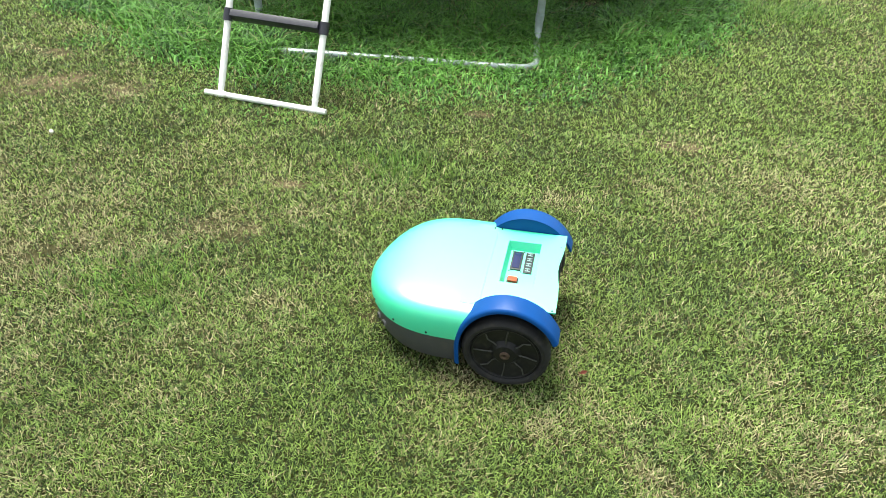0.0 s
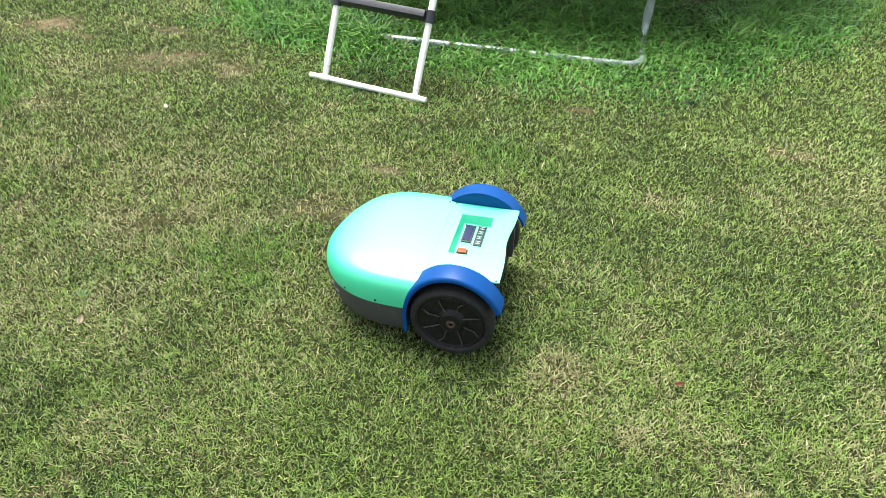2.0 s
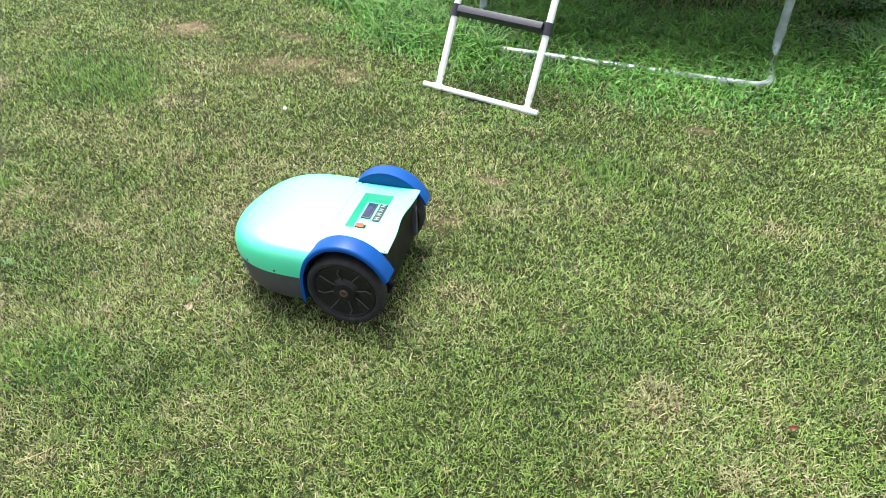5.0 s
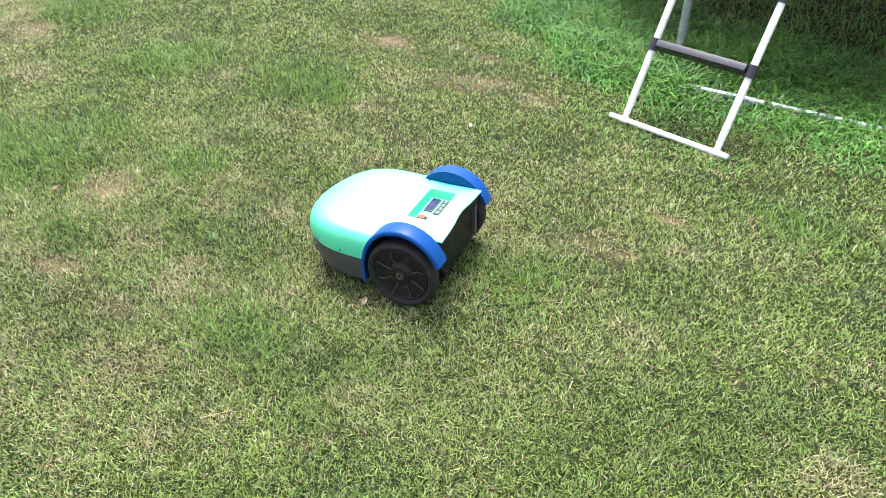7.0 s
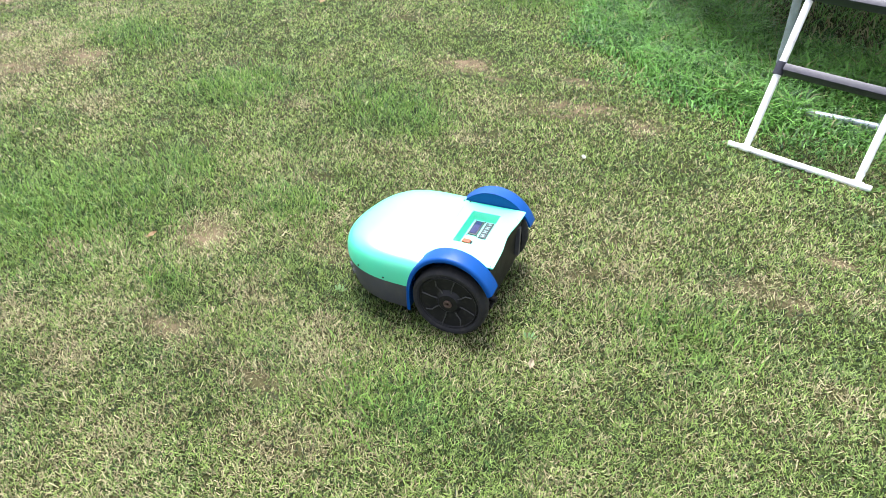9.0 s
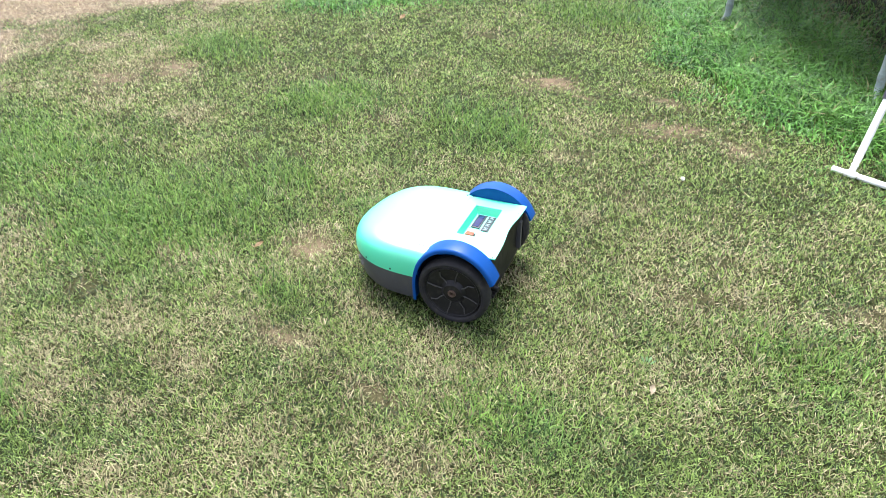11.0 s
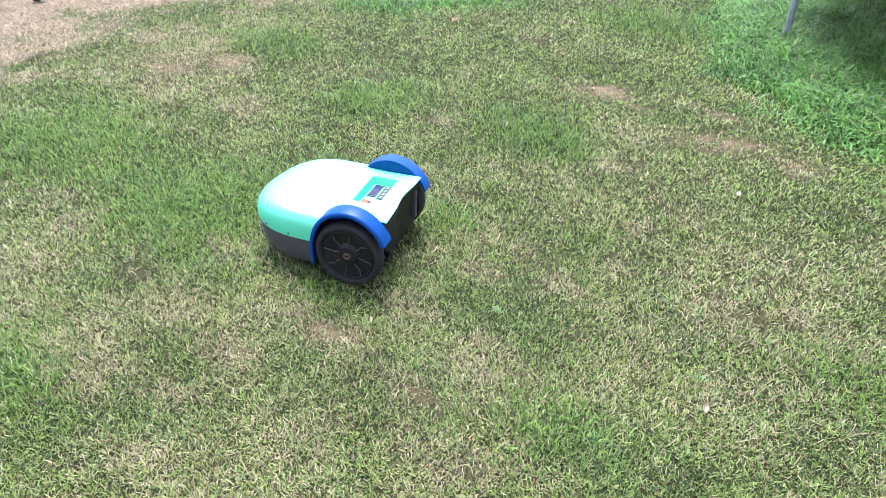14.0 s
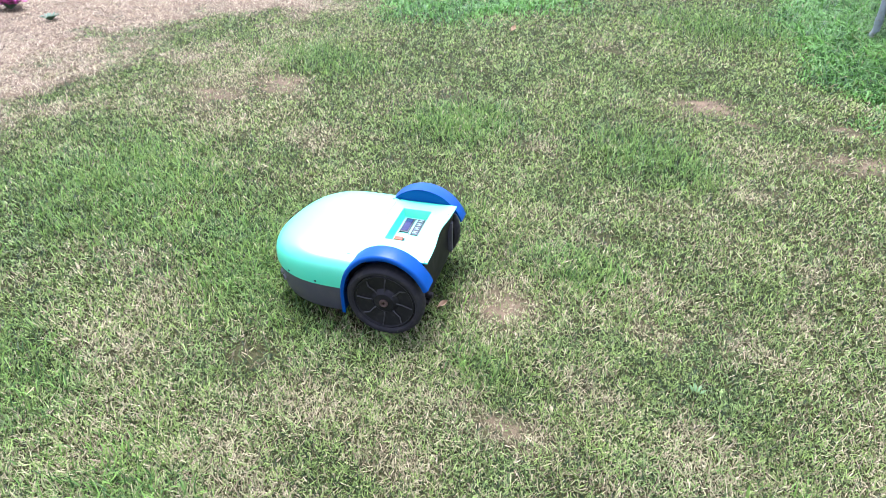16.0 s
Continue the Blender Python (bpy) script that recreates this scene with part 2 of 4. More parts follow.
def rounded(points, radius, steps=6):
    """A path with its inner corners rounded."""
    pts = [Vector(p) for p in points]
    out = [pts[0]]
    for a, c, b in zip(pts, pts[1:], pts[2:]):
        p, q = c + (a - c).normalized() * radius, c + (b - c).normalized() * radius
        for k in range(steps + 1):
            s = k / steps
            out.append((1 - s) ** 2 * p + 2 * s * (1 - s) * c + s * s * q)
    return out + [pts[-1]]


def lathe(bm, profile, segments=48, closed=True):
    """Turn a profile of (radius, y) round the y axis."""
    rings = [[bm.verts.new((r * math.cos(2 * math.pi * k / segments), y, r * math.sin(2 * math.pi * k / segments))) for k in range(segments)] for r, y in profile]
    pairs = list(zip(rings, rings[1:])) + ([(rings[-1], rings[0])] if closed else [])
    for a, b in pairs:
        for k in range(segments):
            bm.faces.new((a[k], a[(k + 1) % segments], b[(k + 1) % segments], b[k]))


# ---------------------------------------------------------------- the lie of the land
TURF = 0.0
rng = np.random.default_rng(5)
GRIDS = {s: rng.random((int(40 / s) + 3, int(40 / s) + 3)) for s in (2.0, 0.7, 0.25, 0.1, 0.05, 0.022)}


def value_noise(x, y, s):
    """Smooth noise from 0 to 1 with features s metres wide."""
    g = GRIDS[s]
    u, v = np.clip((x + 20) / s, 0, g.shape[0] - 2.01), np.clip((y + 20) / s, 0, g.shape[1] - 2.01)
    i, j = u.astype(int), v.astype(int)
    a, b = u - i, v - j
    a, b = a * a * (3 - 2 * a), b * b * (3 - 2 * b)
    return (g[i, j] * (1 - a) + g[i + 1, j] * a) * (1 - b) + (g[i, j + 1] * (1 - a) + g[i + 1, j + 1] * a) * b


def height(x, y):
    """A low swell along the middle of the lawn."""
    x, y = np.asarray(x, float), np.asarray(y, float)
    line = np.interp(x, (-3.4, -2.8, -2.3, -1.7, -1.3, -0.9, -0.5, 0.14, 0.6, 1.4), (0, -0.002, -0.007, -0.021, -0.012, -0.001, 0.014, 0.030, 0.024, 0))
    return line * np.exp(-((y - 1.5) / 0.55) ** 2)


# spots in the lawn: x, y, radius
# bleached, straw-coloured turf
STRAW_A = [(-0.82, 1.94, 0.062), (0.20, 1.15, 0.040), (0.44, 1.06, 0.046), (0.83, 1.08, 0.039), (0.34, 2.25, 0.061), (1.32, 2.03, 0.039), (-1.03, 1.13, 0.026), (-0.55, 1.56, 0.039), (-0.57, 2.05, 0.047),
           (-0.18, 1.37, 0.036), (0.02, 1.34, 0.064), (-0.45, 2.34, 0.051), (0.67, 2.36, 0.039), (-1.12, 0.97, 0.046), (-1.73, 2.12, 0.051), (-2.55, 1.27, 0.073), (-1.80, 1.06, 0.103), (-1.40, 0.55, 0.033),
           (-1.55, 2.81, 0.075), (-2.11, 2.34, 0.049), (-0.49, 1.70, 0.039), (-2.03, 1.56, 0.061), (-2.13, 1.37, 0.049), (-2.63, 0.62, 0.072), (-1.40, 1.71, 0.069)]
# more of the same towards the end of the lawn
STRAW_B = [(-2.23, 0.86, 0.056), (-3.33, 3.59, 0.103), (-3.10, 3.47, 0.049), (-2.88, 0.94, 0.047), (-1.95, 0.85, 0.052), (-2.40, 0.42, 0.057), (-3.48, 0.73, 0.120), (-2.60, 0.35, 0.103), (-2.39, 0.60, 0.060),
           (-2.26, 0.24, 0.064), (-1.65, 0.71, 0.051), (-1.80, 1.71, 0.055), (-4.58, 1.87, 0.120), (-1.26, 1.80, 0.049), (-4.44, 2.11, 0.092), (-2.98, 0.18, 0.075), (-3.32, 0.47, 0.092), (-2.22, 1.60, 0.066),
           (-1.86, 1.50, 0.060), (-3.83, 1.72, 0.107), (-3.00, 2.27, 0.069), (-1.82, 1.97, 0.051), (-4.35, 1.65, 0.101), (-2.13, 1.09, 0.042)]
# worn through to pale earth
EARTH = [(-1.99, 3.17, 0.068), (-1.80, 2.92, 0.064), (0.86, 2.70, 0.038), (-0.30, 1.53, 0.025), (-2.59, 3.08, 0.105), (-2.35, 3.02, 0.052), (-1.91, 2.84, 0.086), (-1.52, 2.83, 0.053), (0.04, 2.85, 0.036),
         (-1.08, 0.78, 0.030), (-0.81, 1.93, 0.051), (-0.69, 2.19, 0.026), (-2.54, 1.26, 0.073), (-1.87, 0.85, 0.029), (-2.11, 1.40, 0.046), (-2.22, 0.85, 0.055), (-2.89, 0.96, 0.047), (-4.62, 1.80, 0.095),
         (-4.44, 2.08, 0.112), (0.66, 4.36, 0.104)]
# small dark scraped spots
SCRAPED = [(-1.35, 1.73, 0.035), (-0.90, 2.80, 0.051), (-0.74, 1.84, 0.026), (-1.33, 1.96, 0.038), (-2.08, 2.44, 0.034), (-2.49, 2.60, 0.044), (-2.47, 1.77, 0.036), (-3.06, 2.20, 0.033), (-1.87, 0.85, 0.025),
           (-3.20, 1.55, 0.051), (-3.56, 2.46, 0.044), (-1.63, 0.72, 0.019), (-3.78, 1.05, 0.042), (-2.98, 0.67, 0.044), (-2.28, 2.51, 0.034), (-3.43, 1.79, 0.030), (-5.35, 1.46, 0.043), (-3.07, 1.72, 0.042),
           (-1.99, 1.56, 0.023), (-3.34, 3.55, 0.036)]
# greener tufts and patches
RICH_A = [(1.85, 4.50, .22), (-0.97, 1.62, .12), (-0.30, 2.39, .12), (-1.55, 0.97, .11), (-2.43, 1.55, .12), (-2.63, 2.48, .16), (-2.48, 2.38, .14),
          (-3.04, 1.20, .20), (-3.15, 1.00, .22), (-2.98, 1.55, .12), (-3.46, 2.22, .12), (-4.53, 2.48, .20), (-3.38, 2.16, .15), (-2.74, 0.17, .10), (-3.36, 0.97, .18), (-4.13, 0.85, .25), (-4.11, 1.15, .25),
          (-3.43, 0.20, .16), (-2.44, 0.98, .06), (-3.40, 2.39, .12), (-2.89, 4.40, .30), (-2.86, 0.18, .12)]


def blobs(x, y, spots, rough):
    """How far a place lies inside the listed spots, 0 to 1, with ragged rims."""
    out = np.zeros_like(x)
    x = x + 0.08 * (value_noise(x, y, 0.1) - 0.5) + 0.06 * (value_noise(y, x, 0.05) - 0.5)
    y = y + 0.06 * (value_noise(y + 3, x, 0.1) - 0.5) + 0.05 * (value_noise(x + 7, y, 0.05) - 0.5)
    for px, py, r in spots:
        d2 = ((x - px) / (1.55 * r)) ** 2 + ((y - py) / (1.10 * r)) ** 2
        out = np.maximum(out, np.exp(-np.clip(d2 * rough, 0, 30)))
    return out


def long_grass(x, y):
    """1 where the mower does not reach: round and under the trampoline and at the far edge."""
    d = np.hypot(x + 0.52, y - 5.15) + 0.35 * (value_noise(x, y, 0.25) - 0.5)
    a = np.clip((2.38 - d) / 0.42, 0, 1)
    a = np.maximum(a, 0.85 * np.exp(-((x + 1.20) / 0.22) ** 2 - ((y - 3.50) / 0.26) ** 2))
    a = np.maximum(a, 0.9 * np.exp(-((x + 2.50) / 0.34) ** 2 - (np.maximum(4.75 - y, 0) / 0.32) ** 2))
    along = np.clip(((x + 1.174) * 0.542 - (y - 2.859) * 0.108) / 0.3054, 0, 1)
    bar = np.hypot(x + 1.174 - 0.542 * along, y - 2.859 + 0.108 * along)
    a = np.maximum(a, 0.22 * np.exp(-(bar / 0.16) ** 2))
    a = a * (1 - np.exp(-((x - 0.66) / 0.16) ** 2 - ((y - 4.36) / 0.12) ** 2))
    e = np.hypot((x + 4.70) / 0.95, (y - 4.35) / 1.2) + 0.3 * (value_noise(x, y, 0.25) - 0.5)
    return np.maximum(a, np.clip((1.0 - e) / 0.35, 0, 1))


def bare_edge(x, y):
    """1 on the bare, trodden strip at the end of the lawn."""
    return np.clip((-5.15 - x + 0.6 * (value_noise(x, y, 0.7) - 0.5) + 0.6 * (value_noise(x, y, 0.25) - 0.5) + 0.5 * (value_noise(x, y, 0.1) - 0.5)) / 0.75, 0, 1)


def dryness(x, y):
    """Dryness of the turf, and how far a place is worn through, scraped dark, or rich, each 0 to 1."""
    rough = 0.5 + 1.2 * value_noise(x, y, 0.05)
    gaps = np.clip(0.35 + 1.5 * value_noise(x, y, 0.05) + 0.8 * (value_noise(x, y, 0.1) - 0.5), 0, 1)
    straw = blobs(x, y, STRAW_A + STRAW_B, rough) * gaps
    worn = blobs(x, y, EARTH, rough) * np.clip(2.6 * value_noise(x, y, 0.05) + 1.2 * value_noise(x, y, 0.022) - 0.70, 0, 1)
    dark = blobs(x, y, SCRAPED, 0.75 * rough)
    rich = blobs(x, y, RICH_A, rough)
    cloud = 0.50 * value_noise(x, y, 0.7) + 0.55 * value_noise(x, y, 0.25) + 0.50 * value_noise(x, y, 0.1) - 0.52
    cloud = cloud + 0.16 * np.exp(-((x + 2.4) / 0.85) ** 2 - ((y - 0.6) / 0.6) ** 2) - 0.30 * np.exp(-((np.hypot(x + 0.52, y - 5.15) - 2.2) / 0.6) ** 2)
    return np.clip(cloud + 0.95 * straw + 0.9 * worn - 0.5 * rich + 0.9 * bare_edge(x, y) + 0.35 * np.clip(-4.7 - x + 0.8 * (value_noise(x, y, 0.25) - 0.5), 0, 1), 0, 1), worn, dark, rich


# ---------------------------------------------------------------- ground: one sheet to the horizon
def axis(lo, hi, step):
    return np.concatenate([[-400, -120, -45, -20], np.arange(lo, hi + step / 2, step), [20, 45, 120, 400]])


def ground_sheet():
    xs, ys = axis(-9.0, 4.6, 0.05), axis(-3.2, 7.6, 0.05)
    gx, gy = np.meshgrid(xs, ys, indexing="ij")
    x, y = gx.ravel(), gy.ravel()
    z = height(x, y) + 0.006 * (value_noise(x, y, 0.1) - 0.5) - 0.004
    me = bpy.data.meshes.new("ground")
    nx, ny = len(xs), len(ys)
    i = np.arange((nx - 1) * (ny - 1))
    a = (i // (ny - 1)) * ny + i % (ny - 1)
    quads = np.stack([a, a + ny, a + ny + 1, a + 1], 1)
    me.vertices.add(len(x))
    me.vertices.foreach_set("co", np.stack([x, y, z], 1).ravel())
    me.loops.add(quads.size)
    me.loops.foreach_set("vertex_index", quads.ravel())
    me.polygons.add(len(quads))
    me.polygons.foreach_set("loop_start", np.arange(len(quads)) * 4)
    me.update(calc_edges=True)
    dry, worn, dark, rich = dryness(x, y)
    open_turf = np.clip(np.maximum.reduce([(x - 3.4) / 1.2, (-8.4 - x) / 0.8, (y - 6.8) / 0.8, (-2.0 - y) / 1.2, 0.9 * np.clip((0.30 + 0.30 * x - y) / 0.5 + 0.5, 0, 1)]), 0, 1) * (1 - bare_edge(x, y))
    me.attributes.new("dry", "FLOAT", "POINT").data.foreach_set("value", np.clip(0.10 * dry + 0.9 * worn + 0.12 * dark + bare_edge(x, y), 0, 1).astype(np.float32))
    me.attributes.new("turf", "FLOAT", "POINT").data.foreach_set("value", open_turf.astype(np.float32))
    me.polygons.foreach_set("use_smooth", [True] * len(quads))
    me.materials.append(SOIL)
    return tagged(new("ground", me), "patchy garden lawn soil with thatch and worn earth spots", "ground", kind="structure")


ground_sheet()


# ---------------------------------------------------------------- grass, blade by blade
def blade_mesh(name, x, y, tall, wide, lean, dry, hue, mat, label, cut=False):
    """Blades in one mesh: pointed ones of two bent segments, or short ones with the tip cut off by the mower."""
    n = len(x)
    az, spin = rng.random(n) * 2 * np.pi, rng.random(n) * 2 * np.pi
    dx, dy = np.cos(az), np.sin(az)
    sx, sy = -np.sin(az + 0.6 * (spin / np.pi - 1)), np.cos(az + 0.6 * (spin / np.pi - 1))
    root = np.stack([x, y, height(x, y) - 0.006], 1)
    side = np.stack([sx, sy, np.zeros(n)], 1) * (wide / 2)[:, None]
    tall = np.maximum(tall, 0.004)
    mid = root + np.stack([dx * lean * tall * 0.35, dy * lean * tall * 0.35, tall * 0.6], 1)
    tip = root + np.stack([dx * lean * tall, dy * lean * tall, tall * (1.0 - 0.22 * lean)], 1)
    if cut:
        co, order, starts, per = np.stack([root - side, root + side, tip + side * 0.7, tip - side * 0.7], 1), [0, 1, 2, 3], [0], 4
    else:
        co, order, starts, per = np.stack([root - side, root + side, mid + side * 0.85, mid - side * 0.85, tip], 1), [0, 1, 2, 3, 3, 2, 4], [0, 4], 5
    me = bpy.data.meshes.new(name)
    me.vertices.add(n * per)
    me.vertices.foreach_set("co", co.ravel())
    loops = (np.arange(n)[:, None] * per + np.array([order])).ravel()
    me.loops.add(len(loops))
    me.loops.foreach_set("vertex_index", loops)
    me.polygons.add(len(starts) * n)
    me.polygons.foreach_set("loop_start", (np.arange(n)[:, None] * len(order) + np.array([starts])).ravel())
    me.update(calc_edges=True)
    me.attributes.new("dry", "FLOAT", "POINT").data.foreach_set("value", np.repeat(dry, per).astype(np.float32))
    me.attributes.new("hue", "FLOAT", "POINT").data.foreach_set("value", np.repeat(hue, per).astype(np.float32))
    me.materials.append(mat)
    return tagged(new(name, me), label, "grass", kind="stuff")


def scatter(x0, x1, y0, y1, per_m2):
    n = int((x1 - x0) * (y1 - y0) * per_m2)
    return x0 + (x1 - x0) * rng.random(n), y0 + (y1 - y0) * rng.random(n)


def lawn_density(x, y):
    """Blades to the square metre, thinning out with the distance from the walked way and behind it."""
    s = np.clip(-x / 1.7, 0, 1)
    r2 = (x + 1.7 * s) ** 2 + (y + 0.15 * s) ** 2
    ahead = np.clip((y - 0.42 - 0.30 * x) / 0.5 + 0.5, 0.06, 1) * (1 + 0.7 * ((x < -4.6) & (y > 0.6) & (y < 4.2)))
    return 54000 * np.minimum(1.3, 4.1 / (r2 + 1.7)) * ahead


def mown_lawn():
    x, y = scatter(-9.0, 4.4, -3.0, 7.4, 70200)
    d = lawn_density(x, y)
    far = long_grass(x, y)
    k = rng.random(len(x)) * 70200 < d * np.clip(1.15 - 0.9 * far, 0.25, 1)
    x, y, d = x[k], y[k], d[k]
    clump = 0.50 * value_noise(2 * x, 2 * y, 0.022) + 0.35 * value_noise(x, y, 0.022) + 0.15 * value_noise(x + 5, y - 3, 0.05)
    dry, worn, dark, rich = dryness(x, y)
    bare = bare_edge(x, y)
    keep = rng.random(len(x)) < np.clip(2.4 * clump - 0.02, 0.12, 1) * (1 - np.clip(0.62 * worn + 0.85 * dark + 0.05 * bare, 0, 0.9))
    x, y, d, clump, dry, worn, dark, rich, bare = (v[keep] for v in (x, y, d, clump, dry, worn, dark, rich, bare))
    n = len(x)
    tall = (0.0090 + 0.0075 * rng.random(n)) * (0.50 + 1.0 * clump) * (1 + 0.8 * rich - 0.40 * worn - 0.15 * bare) * (0.8 + 0.4 * value_noise(x, y, 0.1))
    wide = (0.00215 + 0.0016 * rng.random(n)) * np.clip((54000 / d) ** 0.42, 0.85, 2.1)
    lean = 0.30 + 1.0 * rng.random(n) + 0.9 * (rng.random(n) < 0.12) + 0.7 * bare
    straw = np.clip((rng.random(n) < 0.07 + 0.68 * dry + 0.30 * bare) * (0.40 + 0.60 * rng.random(n) + 0.3 * bare), 0, 1)
    hue = -0.10 + 1.10 * rng.random(n) + 0.24 * (value_noise(x, y, 0.25) - 0.5) + 0.50 * (clump - 0.5) - 0.10 * rich - 0.2 * bare - 0.3 * dark
    hue = hue - 0.09 * np.exp(-((x + 1.75) / 0.5) ** 2 - ((y - 0.75) / 0.4) ** 2) - 0.07 * np.exp(-((x + 1.3) / 0.5) ** 2 - ((y - 1.5) / 0.6) ** 2) + 0.12 * np.clip((x - 0.3) / 0.8, 0, 1) * np.clip((y - 1.6) / 0.8, 0, 1)
    return blade_mesh("lawn_grass", x, y, tall, wide, lean, straw, np.clip(hue, 0, 1), LAWN, "short mown olive-green lawn grass with straw-coloured dry blades", True)


def rough_grass():
    sets = [scatter(-3.0, 2.3, 2.6, 5.4, 9500), scatter(-5.6, -3.0, 3.2, 5.8, 5200), scatter(-2.9, 2.2, 5.4, 7.6, 3200)]
    x, y = np.concatenate([s[0] for s in sets]), np.concatenate([s[1] for s in sets])
    k = rng.random(len(x)) < long_grass(x, y)
    x, y = x[k], y[k]
    n = len(x)
    under = np.clip((1.62 - np.hypot(x + 0.43, y - 5.56)) / 0.4, 0, 1)
    k = rng.random(n) > 0.85 * under
    x, y, under = x[k], y[k], under[k]
    n = len(x)
    tall = (0.055 + 0.075 * rng.random(n)) * (0.7 + 0.6 * value_noise(x, y, 0.25)) * (1 - 0.4 * under) * (0.25 + 0.75 * long_grass(x, y)) * (0.42 + 0.58 * np.clip((1.86 - np.hypot(x + 0.52, y - 5.15)) / 0.4 + (x < -0.98) + (x > 0.7), 0, 1))
    wide = 0.0048 + 0.0055 * rng.random(n)
    lean = 0.5 + 1.2 * rng.random(n)
    straw = np.clip((rng.random(n) < 0.05 + 0.3 * under) * (0.4 + 0.6 * rng.random(n)), 0, 1)
    hue = np.clip(1.0 * rng.random(n) + 0.5 * (value_noise(x, y, 0.25) - 0.5), 0, 1)
    return blade_mesh("tall_grass", x, y, tall, wide, lean, straw, hue, LUSH, "long unmown bright green grass round the trampoline legs")


def rich_tufts():
    xs, ys = [], []
    for px, py, r in RICH_A:
        k = int(3000 * r * r * 9)
        xs.append(px + rng.normal(0, 1.0, k) * r)
        ys.append(py + rng.normal(0, 0.65, k) * r)
    x, y = np.concatenate(xs), np.concatenate(ys)
    n = len(x)
    tall = 0.024 + 0.026 * rng.random(n)
    return blade_mesh("tufted_grass", x, y, tall, 0.0026 + 0.0018 * rng.random(n), 0.3 + 0.9 * rng.random(n), np.zeros(n), rng.random(n), TUFT, "darker green tufts of coarser grass in the lawn")


mown_lawn()
rough_grass()
rich_tufts()


# ---------------------------------------------------------------- robot mower
WHEEL_R, WHEEL_Y, TOP, SEAM = 0.112, 0.190, 0.226, 0.1395


def shell_point(rho, a):
    """A point of the domed front shell; a runs from -90 to 90 degrees round the nose."""
    c, s = abs(math.cos(a)), math.sin(a)
    px = rho * c ** (2 / 3.0)
    py = rho * math.copysign(abs(s) ** (2 / 1.68), s)
    top = TOP - 0.052 * px ** 4 - 0.004 * py * py
    return 0.128 + 0.275 * px, 0.2097 * py, SEAM + (top - SEAM) * max(0.0, 1 - rho ** 17) ** 0.5


def front_shell(parent):
    bm = bmesh.new()
    steps = [0.0, 0.2, 0.4, 0.55, 0.68, 0.78, 0.85, 0.90, 0.935, 0.96, 0.978, 0.99, 0.997, 1.0]
    arcs = 56
    rings = []
    for rho in steps[1:]:
        rings.append([bm.verts.new(shell_point(rho, radians(-90 + 180 * k / arcs))) for k in range(arcs + 1)])
    centre = bm.verts.new(shell_point(0, 0))
    for k in range(arcs):
        bm.faces.new((centre, rings[0][k], rings[0][k + 1]))
    for a, b in zip(rings, rings[1:]):
        for k in range(arcs):
            bm.faces.new((a[k], b[k], b[k + 1], a[k + 1]))
    lip = [bm.verts.new((v.co.x, v.co.y, SEAM - 0.004)) for v in rings[-1]]
    inner = [bm.verts.new((0.128 + (v.co.x - 0.128) * 0.97, v.co.y * 0.97, SEAM - 0.004)) for v in rings[-1]]
    for k in range(arcs):
        bm.faces.new((rings[-1][k], lip[k], lip[k + 1], rings[-1][k + 1]))
        bm.faces.new((lip[k], inner[k], inner[k + 1], lip[k + 1]))
    rim = [r[0] for r in rings][::-1] + [centre] + [r[-1] for r in rings]
    bm.faces.new(rim + [lip[-1], lip[0]])
    # shoulders that run back to the wheel arches
    for edge in ([r[0] for r in rings] + [lip[0]], [r[-1] for r in rings] + [lip[-1]]):
        edge = [v for v in edge if abs(v.co.y) > 0.153]
        far_end = [bm.verts.new((0.131 * math.sqrt(1 - ((v.co.z - 0.112) / 0.153) ** 2) - 0.003, v.co.y, v.co.z)) for v in edge]
        for k in range(len(edge) - 1):
            bm.faces.new((edge[k], edge[k + 1], far_end[k + 1], far_end[k]))
    # the tongue that runs back between the wheel arches to the joint
    cols = [-0.1635, -0.13, -0.08, 0, 0.08, 0.13, 0.1635]
    rows = [[bm.verts.new((x, y, TOP - 0.0035 * (y / 0.203) ** 2 + 0.0004)) for y in cols] for x in (0.130, 0.105, 0.0784)]
    for a, b in zip(rows, rows[1:]):
        for k in range(len(cols) - 1):
            bm.faces.new((a[k], a[k + 1], b[k + 1], b[k]))
    skirt = [bm.verts.new((v.co.x, v.co.y, TOP - 0.012)) for v in rows[-1]]
    for k in range(len(cols) - 1):
        bm.faces.new((rows[-1][k], rows[-1][k + 1], skirt[k + 1], skirt[k]))
    return part("front_shell", bm, SHELL, parent)


def skirt_ring(parent):
    """The dark lower bumper under the shell, with a rounded bottom edge."""
    bm = bmesh.new()
    levels = [(SEAM - 0.005, 0.980), (SEAM - 0.010, 0.984), (0.085, 0.962), (0.055, 0.942), (0.044, 0.918), (0.040, 0.85)]
    arcs = 48
    rings = []
    for z, s in levels:
        ring = []
        for k in range(arcs + 1):
            x, y, _ = shell_point(1.0, radians(-90 + 180 * k / arcs))
            ring.append(bm.verts.new((0.128 + (x - 0.128) * s, y * s, z)))
        rings.append(ring)
    for a, b in zip(rings, rings[1:]):
        for k in range(arcs):
            bm.faces.new((a[k], b[k], b[k + 1], a[k + 1]))
    bm.faces.new(rings[-1])
    bm.faces.new([r[0] for r in rings] + [r[-1] for r in rings[::-1]])
    return part("bumper", bm, GREY, parent, "dark grey plastic bumper skirt")


